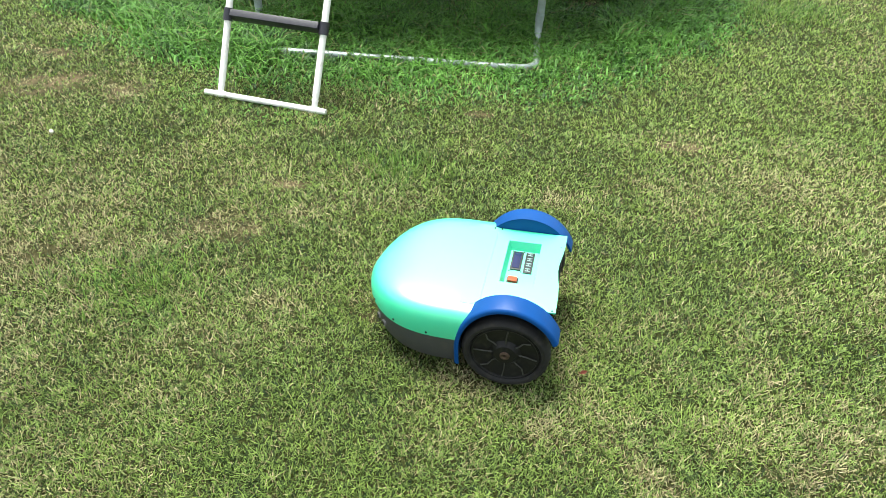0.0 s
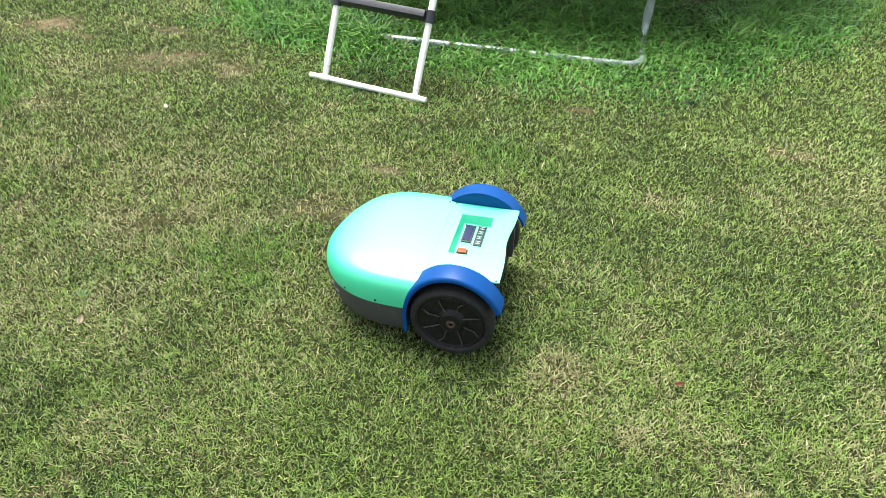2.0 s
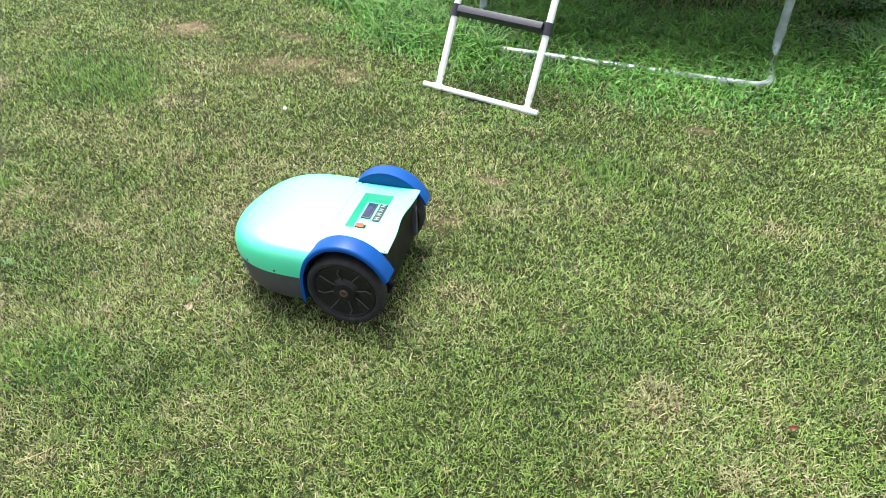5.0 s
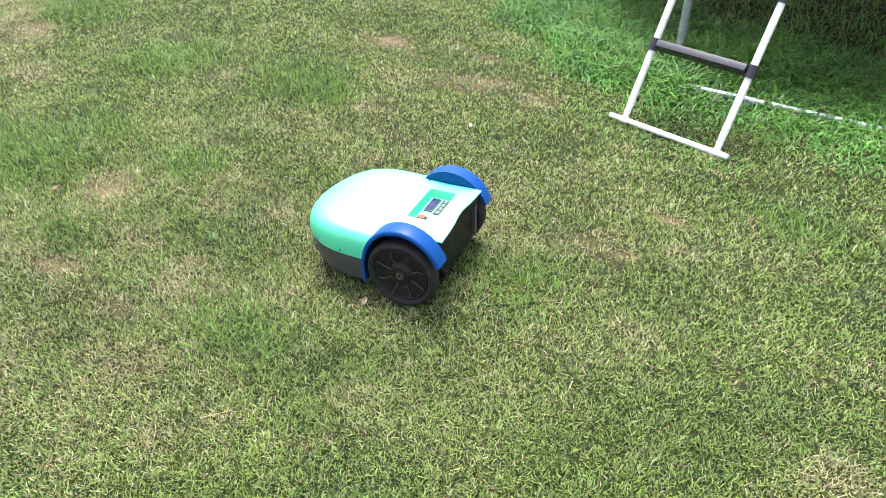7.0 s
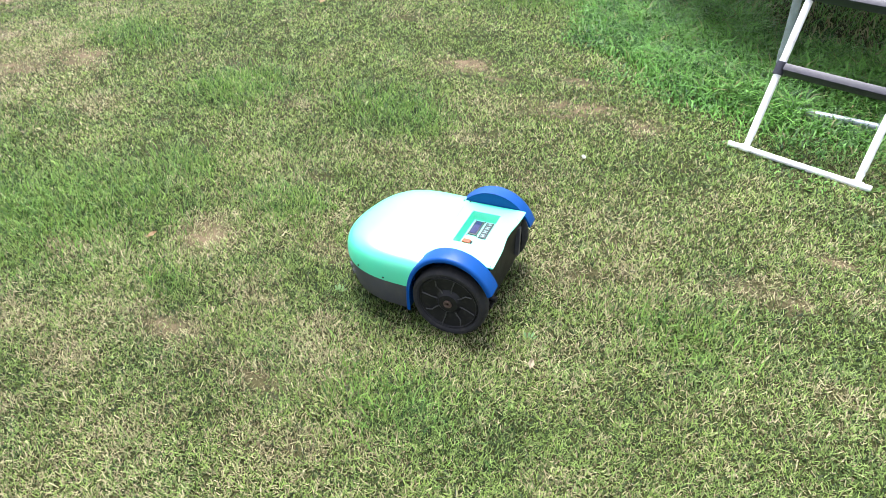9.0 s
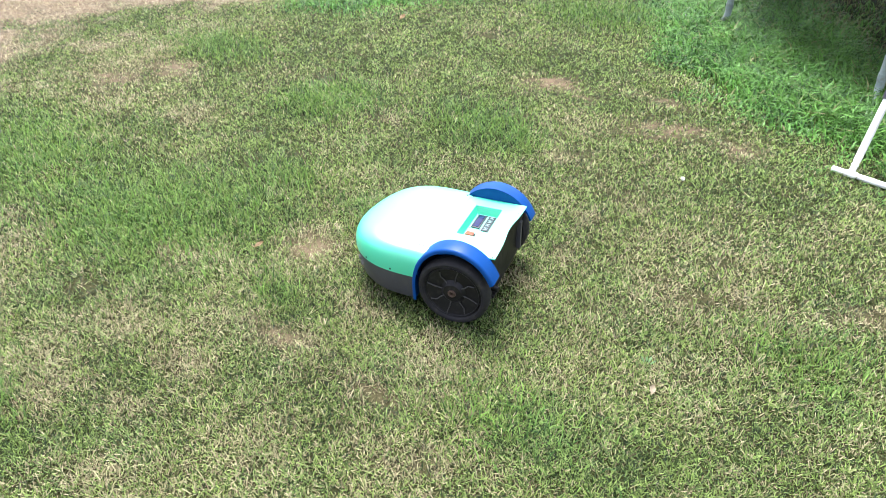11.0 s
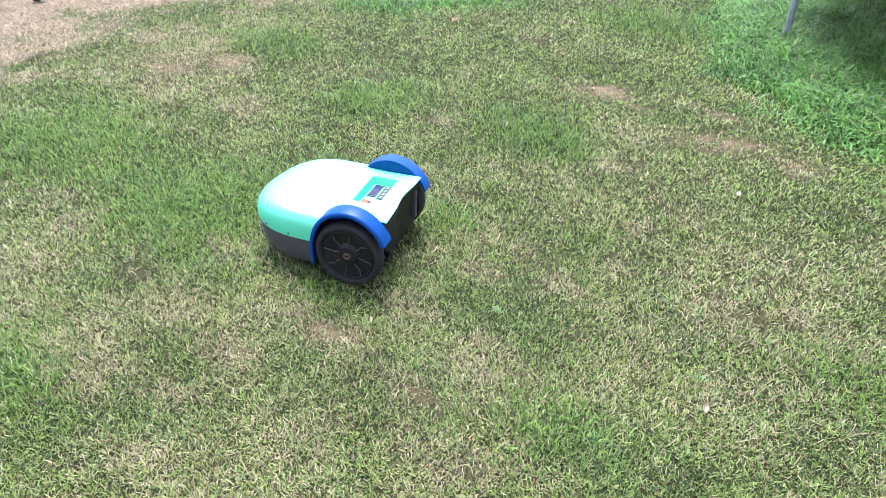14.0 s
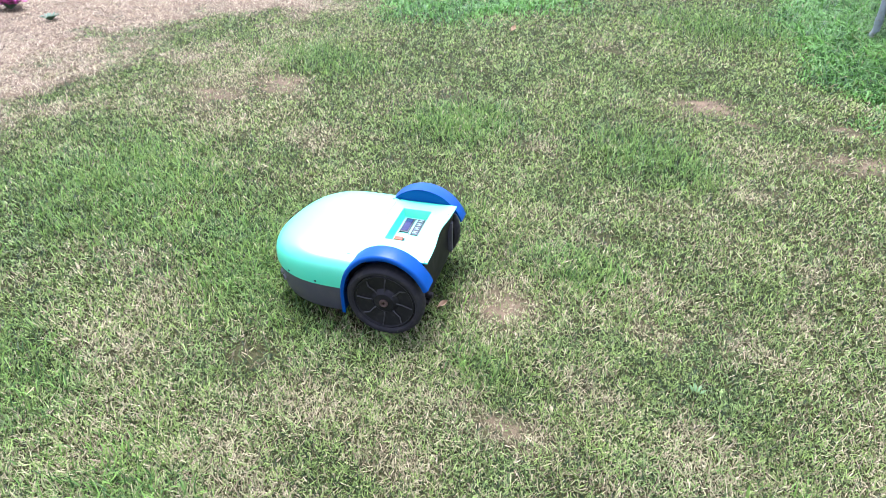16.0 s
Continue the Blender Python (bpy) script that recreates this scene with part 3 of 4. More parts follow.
def rear_cover(parent):
    """The flat top behind the joint, with the sunk control panel and a wavy rear edge."""
    bm = bmesh.new()
    px0, px1, py0, py1 = -0.045, 0.043, -0.104, 0.069

    def zt(x, y):
        return TOP + 0.0025 * (0.08 - x) / 0.18 - 0.0035 * (y / 0.203) ** 2

    ys = sorted({-0.155, -0.145, -0.13, py0, -0.08, -0.05, -0.03, 0.0, 0.03, 0.05, py1, 0.09, 0.12, 0.14, 0.155})
    xs = [0.078, 0.06, px1, 0.02, 0.0, -0.02, px0, -0.07, -0.10]
    grid = {}
    for i, x in enumerate(xs):
        for j, y in enumerate(ys):
            xx = x if i < len(xs) - 1 else -0.109 + 0.010 * math.exp(-((y + 0.01) / 0.06) ** 2)
            grid[i, j] = bm.verts.new((xx, y, zt(x, y)))
    for i in range(len(xs) - 1):
        for j in range(len(ys) - 1):
            if xs[i + 1] >= px0 and xs[i] <= px1 and ys[j] >= py0 and ys[j + 1] <= py1:
                continue
            bm.faces.new((grid[i, j], grid[i + 1, j], grid[i + 1, j + 1], grid[i, j + 1]))
    border = [grid[0, j] for j in range(len(ys))] + [grid[i, len(ys) - 1] for i in range(1, len(xs))] + [grid[len(xs) - 1, j] for j in range(len(ys) - 2, -1, -1)] + [grid[i, 0] for i in range(len(xs) - 2, 0, -1)]
    low = [bm.verts.new((v.co.x, v.co.y, v.co.z - 0.004)) for v in border]
    for k in range(len(border)):
        q = (k + 1) % len(border)
        bm.faces.new((border[k], border[q], low[q], low[k]))
    # the sunk floor falls away to the front, its walls slope
    hole = [(px1, py0), (px1, py1), (px0, py1), (px0, py0)]
    i0, i1, j0, j1 = xs.index(px1), xs.index(px0), ys.index(py0), ys.index(py1)
    loop = [grid[i0, j] for j in range(j0, j1 + 1)] + [grid[i, j1] for i in range(i0 + 1, i1 + 1)] + [grid[i1, j] for j in range(j1 - 1, j0 - 1, -1)] + [grid[i, j0] for i in range(i1 - 1, i0, -1)]
    cx, cy = (px0 + px1) / 2, (py0 + py1) / 2
    floor = [bm.verts.new((cx + (v.co.x - cx) * (0.80 if v.co.x > cx else 0.95), cy + (v.co.y - cy) * (0.90 if v.co.y < cy else 0.96), 0.2005)) for v in loop]
    for k in range(len(loop)):
        q = (k + 1) % len(loop)
        bm.faces.new((loop[k], floor[k], floor[q], loop[q]))
    bm.faces.new(floor)
    return part("rear_cover", bm, SHELL, parent)


def fender(parent, sign):
    """A blue arch over one wheel: skin, outer lip and the half-moon wall on its inner side."""
    bm = bmesh.new()
    path = [(0.129, 0.053), (0.130, 0.075), (0.131, 0.105)]
    path += [((0.131 if a < 90 else 0.138) * math.cos(radians(a)), 0.112 + 0.153 * math.sin(radians(a))) for a in range(6, 159, 6)]
    section = [(0.157, 0.0), (0.205, 0.0), (0.2095, -0.002), (0.212, -0.006), (0.212, -0.013), (0.209, -0.013), (0.208, -0.005), (0.203, -0.004), (0.157, -0.004)]
    rings = []
    for i, (x, z) in enumerate(path):
        a, b = path[max(i - 1, 0)], path[min(i + 1, len(path) - 1)]
        tx, tz = b[0] - a[0], b[1] - a[1]
        ln = math.hypot(tx, tz)
        nx, nz = tz / ln, -tx / ln
        rings.append([bm.verts.new((x + nx * h, sign * y, z + nz * h)) for y, h in section])
    m = len(section)
    for a, b in zip(rings, rings[1:]):
        for k in range(m):
            bm.faces.new((a[k], a[(k + 1) % m], b[(k + 1) % m], b[k]))
    bm.faces.new(rings[0])
    bm.faces.new(rings[-1])
    for y in (0.1562, 0.1600):
        low = [bm.verts.new((x * 0.985, sign * y, z - 0.002)) for x, z in path if z > 0.12]
        flat = [bm.verts.new((v.co.x * 0.97, sign * y, min(v.co.z, 0.200))) for v in low]
        for k in range(len(low) - 1):
            bm.faces.new((low[k], low[k + 1], flat[k + 1], flat[k]))
    box(bm, 0.122, 0.1275, sign * 0.160, sign * 0.205, 0.054, 0.13)
    return part("fender", bm, BLUE, parent, "blue plastic wheel arch")


def wheel(parent, sign):
    """Black wheel: ribbed tyre, dished disc, thin forked ridges and a rusty axle end."""
    bm = bmesh.new()
    lathe(bm, [(0.090, 0.014), (0.086, 0.017), (0.040, 0.010), (0.032, 0.016), (0.028, 0.021), (0.012, 0.022), (0.012, -0.02), (0.086, -0.02), (0.090, -0.018)], 48)
    rim = part("wheel", bm, RIM, parent, "black wheel with dished disc and thin ridges")
    bm = bmesh.new()
    lathe(bm, [(0.0885, 0.018), (0.094, 0.0245), (0.101, 0.025), (0.103, 0.0235), (0.108, 0.020), (0.1115, 0.012), (0.112, 0.0), (0.1115, -0.012), (0.108, -0.020), (0.101, -0.025), (0.0885, -0.02)], 72)
    for v in bm.verts:
        r = math.hypot(v.co.x, v.co.z)
        if r > 0.107:
            k = round(math.degrees(math.atan2(v.co.z, v.co.x)) / 5)
            s = 1.0 if (k + (1 if v.co.y > 0 else 0)) % 2 else 0.982
            v.co.x, v.co.z = v.co.x * s, v.co.z * s
    part("tyre", bm, RUBBER, rim, "worn black rubber tyre")
    bm = bmesh.new()
    lathe(bm, [(0.0815, 0.0175), (0.084, 0.0195), (0.0865, 0.0185), (0.0865, 0.016), (0.0815, 0.0160)], 48)
    part("rim_ring", bm, RIM, rim)
    for k in range(8):
        bm = bmesh.new()
        a = 2 * math.pi * k / 8
        if k % 2:
            pts = [(0.030, 0.0), (0.045, 0.03), (0.062, -0.03), (0.078, 0.10)]
        else:
            pts = [(0.030, 0.0), (0.052, 0.0), (0.080, 0.05)]
        tube(bm, [(r * math.cos(a + d), 0.0135 + 0.006 * (r - 0.03) / 0.05, r * math.sin(a + d)) for r, d in pts], 0.0019, 6)
        part("spoke_ridge", bm, RIDGE, rim, "pale ridge with its highlight in the grey")
    bm = bmesh.new()
    lathe(bm, [(0.004, 0.0245), (0.009, 0.0265), (0.0125, 0.025), (0.0125, 0.018), (0.004, 0.018)], 24)
    part("axle_end", bm, RUST, rim, "rusty axle end")
    return rim


def screw(parent, x, y, z):
    bm = bmesh.new()
    rod(bm, (x, y, z - 0.004), (x, y, z + 0.0012), 0.0024, 10, 0.0018)
    return part("screw", bm, BLACK, parent)


def build_mower():
    mower = empty("robot_mower", Matrix.Identity(4), "homemade mint green robot lawn mower with blue wheel arches, on grass", "robot mower")
    front_shell(mower)
    skirt_ring(mower)
    rear_cover(mower)
    bm = bmesh.new()
    box(bm, -0.088, 0.130, -0.152, 0.152, 0.050, 0.186, 0.004)
    part("chassis", bm, BLACK, mower, "black plastic chassis box")
    # rear panel, hollowed towards the bottom
    bm = bmesh.new()
    prof = [(-0.1000, 0.2205), (-0.0985, 0.19), (-0.093, 0.16), (-0.091, 0.12), (-0.092, 0.07)]
    ys = [-0.152 + 0.304 * k / 12 for k in range(13)]
    outer = [[bm.verts.new((x + 0.010 * math.exp(-((y + 0.01) / 0.06) ** 2) * (z - 0.07) / 0.14, y, z)) for y in ys] for x, z in prof]
    inner = [[bm.verts.new((x + 0.016, y, z)) for y in ys] for x, z in prof]
    for s in (outer, inner):
        for a, b in zip(s, s[1:]):
            for k in range(12):
                bm.faces.new((a[k], a[k + 1], b[k + 1], b[k]))
    for k in (0, 12):
        for q in range(4):
            bm.faces.new((outer[q][k], outer[q + 1][k], inner[q + 1][k], inner[q][k]))
    for q in (0, 4):
        for k in range(12):
            bm.faces.new((outer[q][k], outer[q][k + 1], inner[q][k + 1], inner[q][k]))
    panel = part("rear_panel", bm, BLACK, mower, "black rear panel")
    bm = bmesh.new()
    box(bm, -0.104, -0.086, -0.135, -0.118, 0.085, 0.185, 0.003)
    part("rib", bm, GREY, panel)
    bm = bmesh.new()
    rod(bm, (-0.086, 0.126, 0.100), (-0.116, 0.130, 0.100), 0.011, 14, 0.009)
    part("axle_knob", bm, BLACK, mower, "black knob beside the wheel")
    bm = bmesh.new()
    box(bm, -0.108, -0.09, 0.115, 0.150, 0.080, 0.088, 0.002)
    part("axle_bracket", bm, BLACK, mower, "black axle bracket")
    for sign in (1, -1):
        fender(mower, sign)
    # control panel in the recess
    bm = bmesh.new()
    box(bm, -0.001, 0.0275, -0.088, -0.012, 0.2000, 0.2040, 0.001)
    display = part("display", bm, BOARD, mower, "small blue-black character display")
    bm = bmesh.new()
    box(bm, 0.004, 0.0235, -0.083, -0.018, 0.2035, 0.2052, 0.0006)
    part("screen", bm, SCREEN, display)
    bm = bmesh.new()
    box(bm, -0.031, -0.008, -0.090, -0.004, 0.2000, 0.2035, 0.001)
    keypad = part("keypad", bm, BOARD, mower, "dark keypad with four pale keys")
    for k in range(4):
        bm = bmesh.new()
        y = -0.080 + 0.0215 * k
        box(bm, -0.026, -0.0130, y - 0.0065, y - 0.0030, 0.2033, 0.2050)
        box(bm, -0.026, -0.0130, y + 0.0030, y + 0.0065, 0.2033, 0.2050)
        box(bm, -0.0212, -0.0178, y - 0.0032, y + 0.0032, 0.2033, 0.2047)
        part("key", bm, KEYCAP, keypad)
    bm = bmesh.new()
    box(bm, -0.001, 0.028, 0.021, 0.043, 0.2000, 0.2045, 0.001)
    switch = part("switch", bm, BOARD, mower, "orange rocker switch in a black frame")
    bm = bmesh.new()
    box(bm, 0.002, 0.026, 0.0235, 0.0405, -0.004, 0.004, 0.001, Matrix.Translation((0, 0, 0.2065)) @ Matrix.Rotation(radians(0), 4, "Y"))
    part("rocker", bm, ORANGE, switch)
    for x, y in ((0.0285, -0.091), (-0.002, -0.091), (0.0285, -0.008), (-0.003, -0.008)):
        screw(mower, x, y, 0.2005)
    for x, y in ((0.070, -0.150), (0.090, -0.150), (0.070, 0.150), (-0.098, -0.10), (-0.086, 0.03), (-0.100, 0.150)):
        screw(mower, x, y, TOP + 0.001)
    for a in (38, 62, 82, -38, -62, -82):
        x, y, z = shell_point(1.0, radians(a))
        bm = bmesh.new()
        rod(bm, (x * 0.99, y * 0.985, z + 0.005), (x + 0.0015 * math.cos(radians(a)), y + 0.0015 * math.copysign(1, a), z + 0.005), 0.0028, 10)
        part("screw", bm, BLACK, mower)
    # pairs of round distance sensors in the bumper
    for a in (39, 48, -39, -48):
        x, y, _ = shell_point(1.0, radians(a))
        d = Vector((x - 0.128, y * 1.4, 0)).normalized()
        c = Vector((0.128 + (x - 0.128) * 0.972, y * 0.972, 0.088))
        bm = bmesh.new()
        rod(bm, c - d * 0.01, c + d * 0.0035, 0.0090, 20)
        sensor = part("distance_sensor", bm, SENSOR, mower, "round distance sensor")
        bm = bmesh.new()
        rod(bm, c, c + d * 0.0042, 0.0070, 20)
        part("grille", bm, BLACK, sensor)
    wheels = [wheel(mower, s) for s in (1, -1)]
    bm = bmesh.new()
    rod(bm, (0, -0.17, WHEEL_R), (0, 0.17, WHEEL_R), 0.009, 12)
    part("axle", bm, ZINC, mower, "steel axle")
    for y in (0.07, -0.07):
        bm = bmesh.new()
        bmesh.ops.create_uvsphere(bm, u_segments=16, v_segments=10, radius=0.028, matrix=Matrix.Translation((0.28, y, 0.022)) @ Matrix.Diagonal((1, 0.6, 1, 1)))
        part("caster", bm, RUBBER, mower, "small black caster wheel")
    return mower, wheels


mower, wheels = build_mower()


# ---------------------------------------------------------------- trampoline and its ladder
TRAMP = Vector((-0.43, 5.56, 0.0))
TRAMP_R, TRAMP_Z = 1.98, 0.88


def build_trampoline():
    tr = empty("trampoline", Matrix.Translation(TRAMP), "round garden trampoline on galvanised U-shaped legs in long grass", "trampoline")
    ring = [(TRAMP_R * math.cos(2 * math.pi * k / 64), TRAMP_R * math.sin(2 * math.pi * k / 64), TRAMP_Z) for k in range(65)]
    bm = bmesh.new()
    tube(bm, ring, 0.021, 12, False)
    part("rim", bm, ZINC, tr, "galvanised steel rim tube")
    # unseen mat, widened over the spring gap to deepen the shade underneath
    bm = bmesh.new()
    bmesh.ops.create_cone(bm, cap_ends=True, segments=64, radius1=TRAMP_R - 0.05, radius2=TRAMP_R - 0.05, depth=0.006, matrix=Matrix.Translation((0, 0, TRAMP_Z + 0.005)))
    part("mat", bm, MAT, tr, "black woven jumping mat")
    foot = 0.007
    # turn of each leg, the places of its two posts along it, how far its long bar and its posts stand out
    for side_angle, left, right, front, post_y in ((0, -0.735, 0.735, -2.21, -1.84), (-90, -0.50, 1.01, -2.03, -1.72), (-180, -0.735, 0.735, -2.21, -1.84), (90, -0.735, 0.735, -2.21, -1.84)):
        # the feet reach out past the posts and join in one long bar
        turn = Matrix.Rotation(radians(side_angle), 4, "Z")
        pts = [(left, post_y, 0.10), (left, post_y, foot), (left + 0.045, front, foot), (right - 0.020, front, foot), (right, post_y, foot), (right, post_y, 0.10)]
        bm = bmesh.new()
        tube(bm, rounded([turn @ Vector(p) for p in pts], 0.105, 8), 0.0185, 14)
        part("leg_base", bm, ZINC, tr, "bent galvanised tube lying in the grass")
        for x in (left, right):
            bm = bmesh.new()
            tube(bm, [turn @ Vector((x, post_y, 0.075)), turn @ Vector((x, post_y, TRAMP_Z - 0.01))], 0.0200, 14)
            up = part("leg_post", bm, ZINC, tr, "upright galvanised leg tube")
            bm = bmesh.new()
            tube(bm, [turn @ Vector((x, post_y, 0.115)), turn @ Vector((x, post_y, 0.15))], 0.0225, 14)
            part("collar", bm, ZINC, up)
    return tr


build_trampoline()


def build_ladder():
    """A steel ladder leaning on the rim: two rails, three flat treads, a foot bar with two T-joints."""
    lean = radians(27)
    foot_left, foot_right = Vector((-1.174, 2.859, 0.009)), Vector((-0.632, 2.751, 0.009))
    u = (foot_right - foot_left).normalized()
    n = Vector((-u.y, u.x, 0))
    v = (n * math.sin(lean) + Vector((0, 0, math.cos(lean)))).normalized()
    w = u.cross(v)
    m = Matrix((u, v, w)).transposed().to_4x4()
    m.translation = foot_left
    ladder = empty("trampoline_ladder", m, "white steel ladder with dark plastic treads leaning on the trampoline", "ladder")
    bm = bmesh.new()
    tube(bm, [(-0.004, 0, 0), (0.553, 0, 0)], 0.0125, 14)
    bar = part("foot_bar", bm, WHITE, ladder, "white foot bar resting in the grass")
    for x in (0.068, 0.500):
        bm = bmesh.new()
        tube(bm, [(x - 0.022, 0, 0), (x + 0.022, 0, 0)], 0.0150, 14)
        tube(bm, [(x, 0.0, 0), (x, 0.070, 0)], 0.0125, 14)
        tube(bm, [(x, 0.036, 0), (x, 0.044, 0)], 0.0150, 14)
        part("t_joint", bm, WHITE, bar)
        bm = bmesh.new()
        sl, cl = math.sin(lean), math.cos(lean)
        tube(bm, rounded([(x, 0.056, 0), (x, 1.03, 0), (x, 1.03 + 0.42 * sl, -0.42 * cl), (x, 1.03 + 0.42 * sl - 0.05 * cl, -0.42 * cl - 0.05 * sl)], 0.04, 6), 0.0145, 14)
        part("rail", bm, WHITE, ladder, "white painted steel rail")
    for y in (0.335, 0.630, 0.925):
        bm = bmesh.new()
        tilt = Matrix.Translation((0, y, 0)) @ Matrix.Rotation(-lean + radians(8), 4, "X")
        box(bm, 0.086, 0.482, -0.015, 0.015, -0.024, 0.028, 0.005, tilt)
        tread = part("tread", bm, TREAD, ladder, "dark grey-black plastic tread")
        for x in (0.068, 0.500):
            bm = bmesh.new()
            tube(bm, [(x, y - 0.026, 0), (x, y + 0.026, 0)], 0.0205, 16)
            part("clamp", bm, TREAD, tread)
        for k in range(3):
            bm = bmesh.new()
            z = -0.014 + 0.016 * k
            box(bm, 0.095, 0.473, 0.0145, 0.0170, z - 0.003, z + 0.003, 0.001, tilt)
            part("grip_rib", bm, TREAD, tread)
    return ladder


build_ladder()


# ---------------------------------------------------------------- small things lying about
def dead_leaf(x, y, size, turn, mat, label):
    """A curled leaf: a pointed outline bent along its midrib."""
    bm = bmesh.new()
    rows = []
    for i in range(9):
        s = i / 8
        w = 0.26 * size * math.sin(math.pi * min(s * 1.02, 1)) ** 0.8
        rows.append([bm.verts.new((size * (s - 0.5), w * k / 2, 0.18 * size * (abs(k) / 2) ** 1.5 + 0.22 * size * (s - 0.5) ** 2 + (0.03 * size if (i + k) % 2 else 0))) for k in (-2, -1, 0, 1, 2)])
    for a, b in zip(rows, rows[1:]):
        for k in range(4):
            bm.faces.new((a[k], a[k + 1], b[k + 1], b[k]))
    bmesh.ops.solidify(bm, geom=bm.faces[:], thickness=0.0008)
    leaf = part("blade", bm, mat)
    top = empty("fallen_leaf", pose(x, y, float(height(x, y)) + 0.018, 12, -14, turn), label, "leaf")
    leaf.parent = top
    bm = bmesh.new()
    tube(bm, [(-0.72 * size, 0.02 * size, 0.02), (-0.6 * size, 0, 0.008), (-0.47 * size, 0, 0.05 * size)], 0.0009, 5)
    part("stalk", bm, mat, top)
    return top


dead_leaf(-1.288, 1.256, 0.031, 105, LEAF_PALE, "dry cream fallen leaf curled on the short grass")
dead_leaf(-2.655, 1.125, 0.034, 70, LEAF_TAN, "dry orange-tan fallen leaf on the lawn")
dead_leaf(0.312, 1.350, 0.022, 20, LEAF_RED, "small dull red fallen leaf among grass blades")
dead_leaf(-3.940, 3.520, 0.060, 95, LEAF_TAN, "pale tan fallen leaf at the edge of longer grass")

bm = bmesh.new()
bmesh.ops.create_icosphere(bm, subdivisions=3, radius=0.0105)
for vert in bm.verts:
    vert.co *= 1 + 0.18 * noise.noise(vert.co * 60)
    vert.co.z *= 0.7
    vert.co.x *= 0.75
pebble = part("pebble", bm, PEBBLE)
pebble.matrix_world = pose(-1.64, 2.425, 0.012, 0, 12, 35)
tagged(pebble, "small white pebble lying on the mown lawn", "stone")


def weed(x, y, name, label, count, size, mat, flower=False):
    top = empty(name, pose(x, y, 0.002), label, "plant")
    gen = random.Random(name)
    for k in range(count):
        a, r = gen.uniform(0, 360), gen.uniform(0.2, 1.0) * size
        bm = bmesh.new()
        rows = []
        for i in range(5):
            s = i / 4
            wd = 0.16 * size * math.sin(math.pi * (0.08 + 0.9 * s))
            rows.append([bm.verts.new((r * s + 0.01, q * wd, size * 0.9 * s * (1 - 0.35 * s) * gen.uniform(0.9, 1.1))) for q in (-1, 0, 1)])
        for p, q in zip(rows, rows[1:]):
            for c in range(2):
                bm.faces.new((p[c], p[c + 1], q[c + 1], q[c]))
        bmesh.ops.rotate(bm, verts=bm.verts, matrix=Matrix.Rotation(radians(a), 3, "Z"))
        part("leaf", bm, mat, top)
        if flower:
            bm = bmesh.new()
            for p in range(6):
                t = radians(60 * p)
                c = Vector((r * math.cos(radians(a)), r * math.sin(radians(a)), size * gen.uniform(0.35, 0.7)))
                vs = [bm.verts.new(c + Vector(q)) for q in ((0, 0, 0), (0.03 * math.cos(t - 0.4), 0.03 * math.sin(t - 0.4), 0.012), (0.045 * math.cos(t), 0.045 * math.sin(t), 0.008), (0.03 * math.cos(t + 0.4), 0.03 * math.sin(t + 0.4), 0.012))]
                bm.faces.new(vs)
            part("flower", bm, PETAL, top, "magenta flower head")
    return top


for wx, wy, count in ((0.25, 1.79, 9), (-1.34, 1.345, 6), (-1.93, 1.23, 7)):
    rosette = weed(wx, wy, "weed", "low pale green broad-leaved weed in the mown lawn", count, 0.020, HERB)
    rosette["group"] = "weeds in the lawn"
bm = bmesh.new()
tube(bm, [(-1.342, 0.676, 0.016), (-1.325, 0.690, 0.022), (-1.305, 0.716, 0.021), (-1.286, 0.735, 0.026)], 0.0009, 6)
tube(bm, [(-1.325, 0.690, 0.022), (-1.322, 0.712, 0.030)], 0.0007, 5)
tagged(part("twig", bm, LEAF_TAN), "thin dry straw-coloured twig lying on the grass", "twig")
weed(-6.50, 1.98, "weed", "small dusty green weed on bare trodden ground", 26, 0.055, WEED)
weed(-6.98, 1.96, "flower_clump", "low clump of magenta flowers at the bare edge", 30, 0.10, WEED, True)


# ---------------------------------------------------------------- what moves
# seconds, x, y, heading, rise, nose-down, lean
DRIVE_A = [(0, 0.136, 1.507, 170.3, 0.033, 2.9, -1.5), (0.5, 0.042, 1.526, 172.4, 0.031, 3.0, -1.3), (1, -0.060, 1.539, 173.7, 0.028, 2.9, -1.2), (1.5, -0.160, 1.548, 175.0, 0.026, 2.5, -1.0), (2, -0.265, 1.556, 176.5, 0.022, 1.9, -0.9),
           (2.5, -0.369, 1.561, 178.4, 0.020, 1.6, -0.8), (3, -0.467, 1.566, 180.3, 0.016, 1.4, -0.8), (3.2, -0.510, 1.567, 181.1, 0.013, 1.2, -0.6), (5.3, -0.911, 1.554, 185.7, 0.002, 0.3, 0.4)]
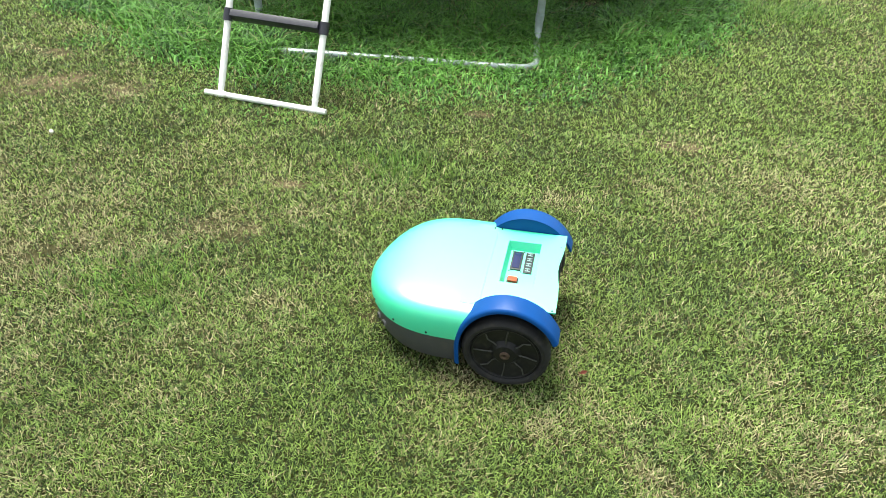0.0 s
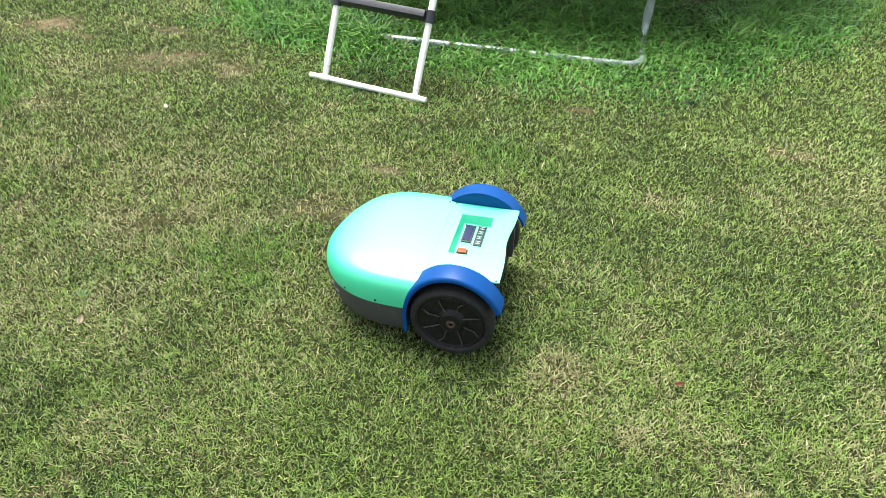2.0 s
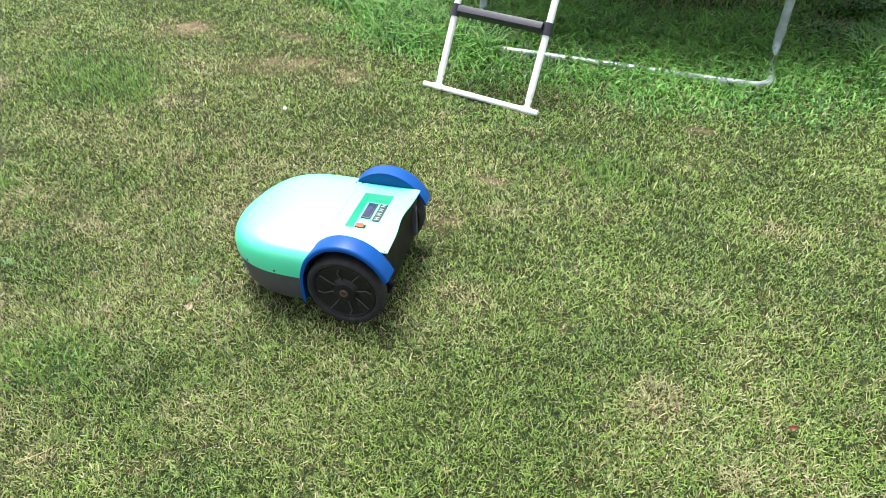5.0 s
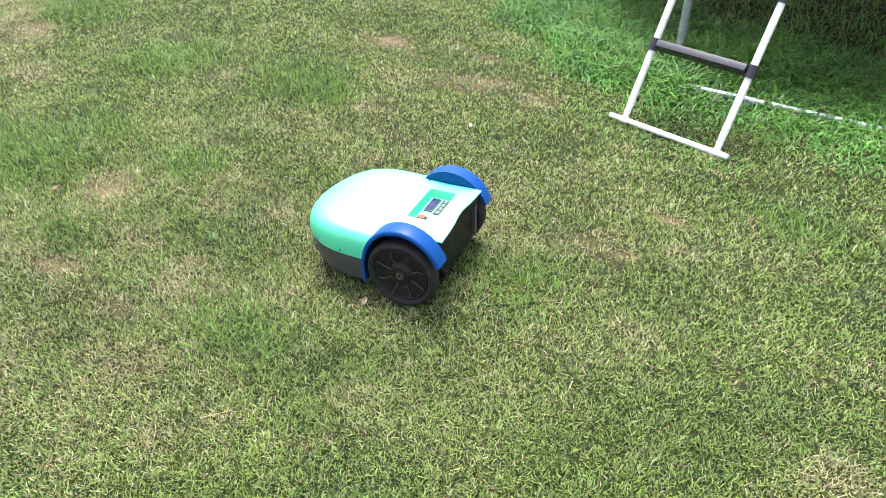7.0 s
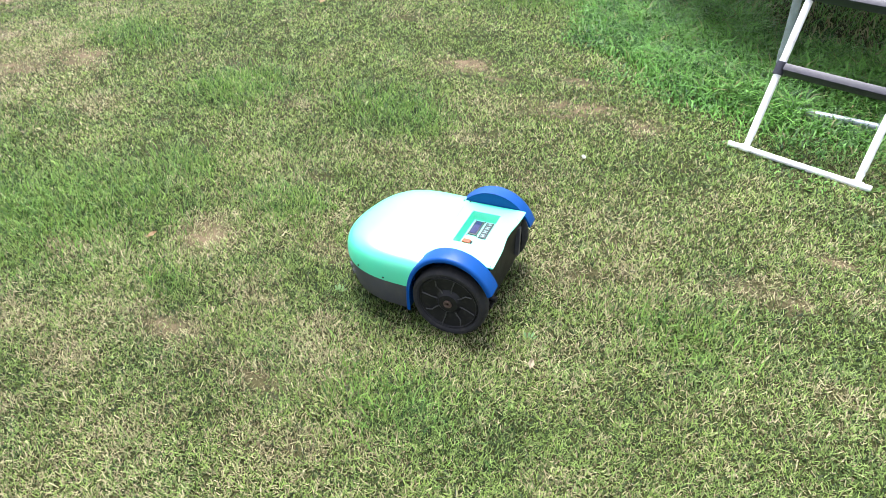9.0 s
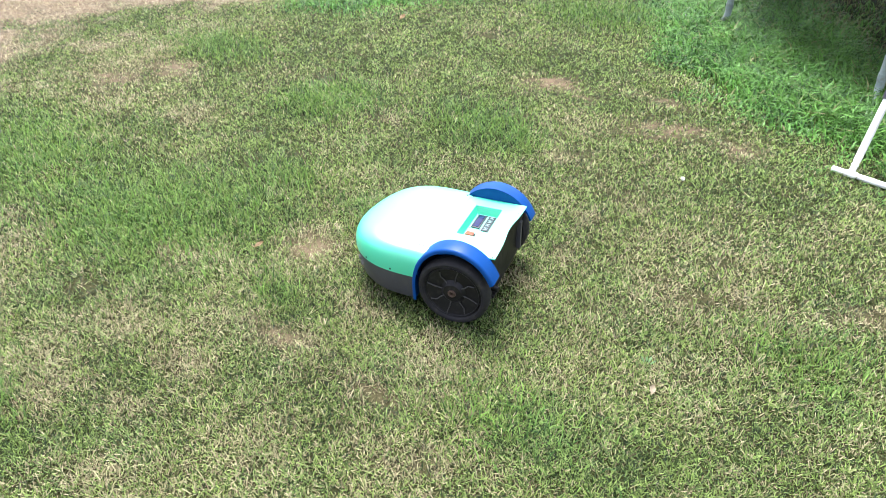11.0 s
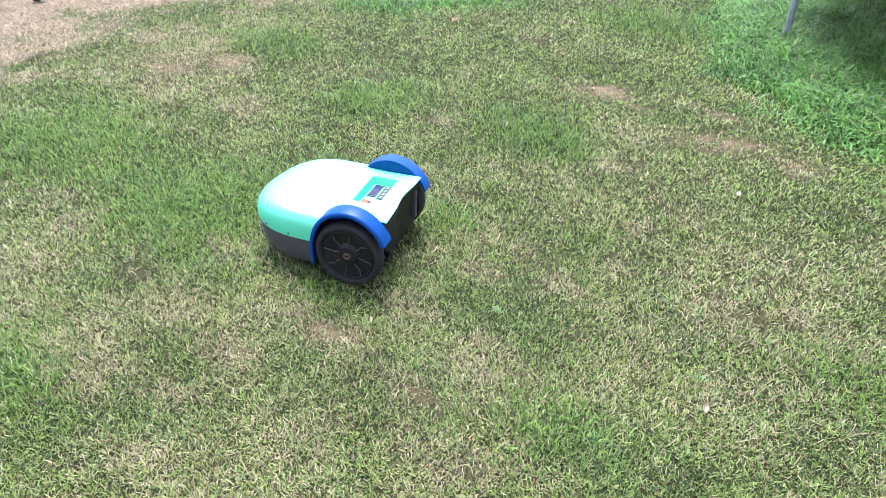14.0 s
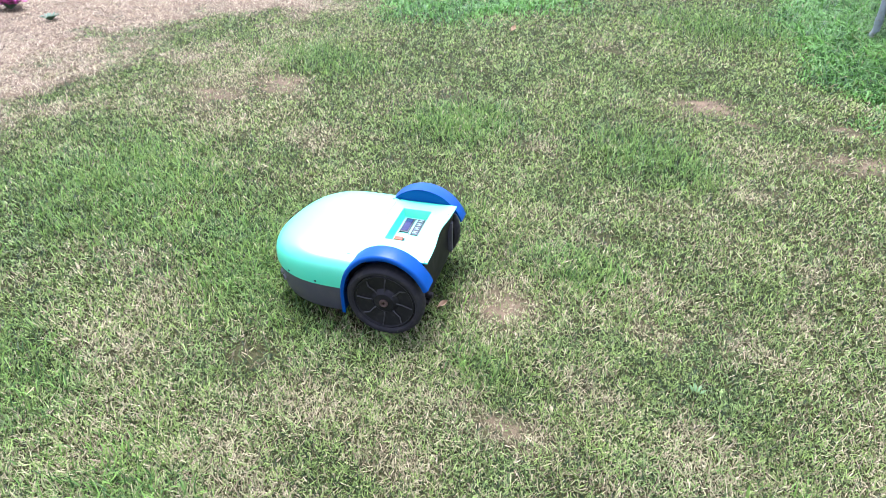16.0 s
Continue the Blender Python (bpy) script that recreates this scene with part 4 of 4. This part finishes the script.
DRIVE_B = [(5.5, -0.951, 1.550, 186.6, -0.003, 0.1, 0.7), (6, -1.047, 1.543, 188.6, -0.006, 0.1, 0.7), (6.5, -1.138, 1.532, 189.4, -0.007, 0.1, 0.4), (7, -1.229, 1.522, 189.9, -0.008, 0.1, 0.4), (7.5, -1.318, 1.511, 190.5, -0.011, 0.1, 0.2),
           (8, -1.411, 1.499, 190.8, -0.015, 0.0, 0.1), (8.5, -1.505, 1.488, 190.7, -0.018, -0.1, 0.2), (9, -1.595, 1.473, 190.3, -0.021, -0.3, 0.1), (9.5, -1.684, 1.452, 190.3, -0.022, -0.4, -0.1), (10, -1.767, 1.435, 190.7, -0.019, -0.5, -0.4)]
DRIVE_C = [(10.2, -1.802, 1.429, 191.3, -0.017, -0.5, -0.6), (12.5, -2.197, 1.333, 197.0, -0.010, -0.8, -1.0), (13, -2.282, 1.302, 198.5, -0.007, -1.3, -0.9), (13.5, -2.367, 1.273, 200.1, -0.004, -1.7, -0.5), (14, -2.452, 1.243, 201.4, -0.002, -2.0, -0.2),
           (14.5, -2.535, 1.211, 202.0, -0.001, -1.7, -0.4), (15, -2.622, 1.182, 202.3, -0.001, -1.1, -0.8), (15.5, -2.709, 1.159, 202.0, -0.002, -0.7, -0.4), (16, -2.792, 1.132, 201.6, -0.002, -0.2, -0.2)]


def motions():
    drive = DRIVE_A + DRIVE_B + DRIVE_C
    walk(mower, [(t, pose(x, y, z + 0.003, 0, 0, yaw) @ pose(0, 0, 0, lean, nose, 0)) for t, x, y, yaw, z, nose, lean in drive])
    # the wheels roll without slipping: half-second steps along the driven way
    times = [0.5 * k for k in range(33)]
    xs = [float(np.interp(t, [d[0] for d in drive], [d[1] for d in drive])) for t in times]
    ys = [float(np.interp(t, [d[0] for d in drive], [d[2] for d in drive])) for t in times]
    way = [0.0]
    for k in range(1, 33):
        way.append(way[-1] + math.hypot(xs[k] - xs[k - 1], ys[k] - ys[k - 1]))
    for ob, sign in zip(wheels, (1, -1)):
        rows = []
        for t, s in zip(times, way):
            roll = math.degrees(s / WHEEL_R)
            rows.append((t, pose(0, sign * WHEEL_Y, WHEEL_R, 0, roll, 0) @ pose(0, 0, 0, 0, 0, 0 if sign > 0 else 180)))
        walk(ob, rows)


motions()
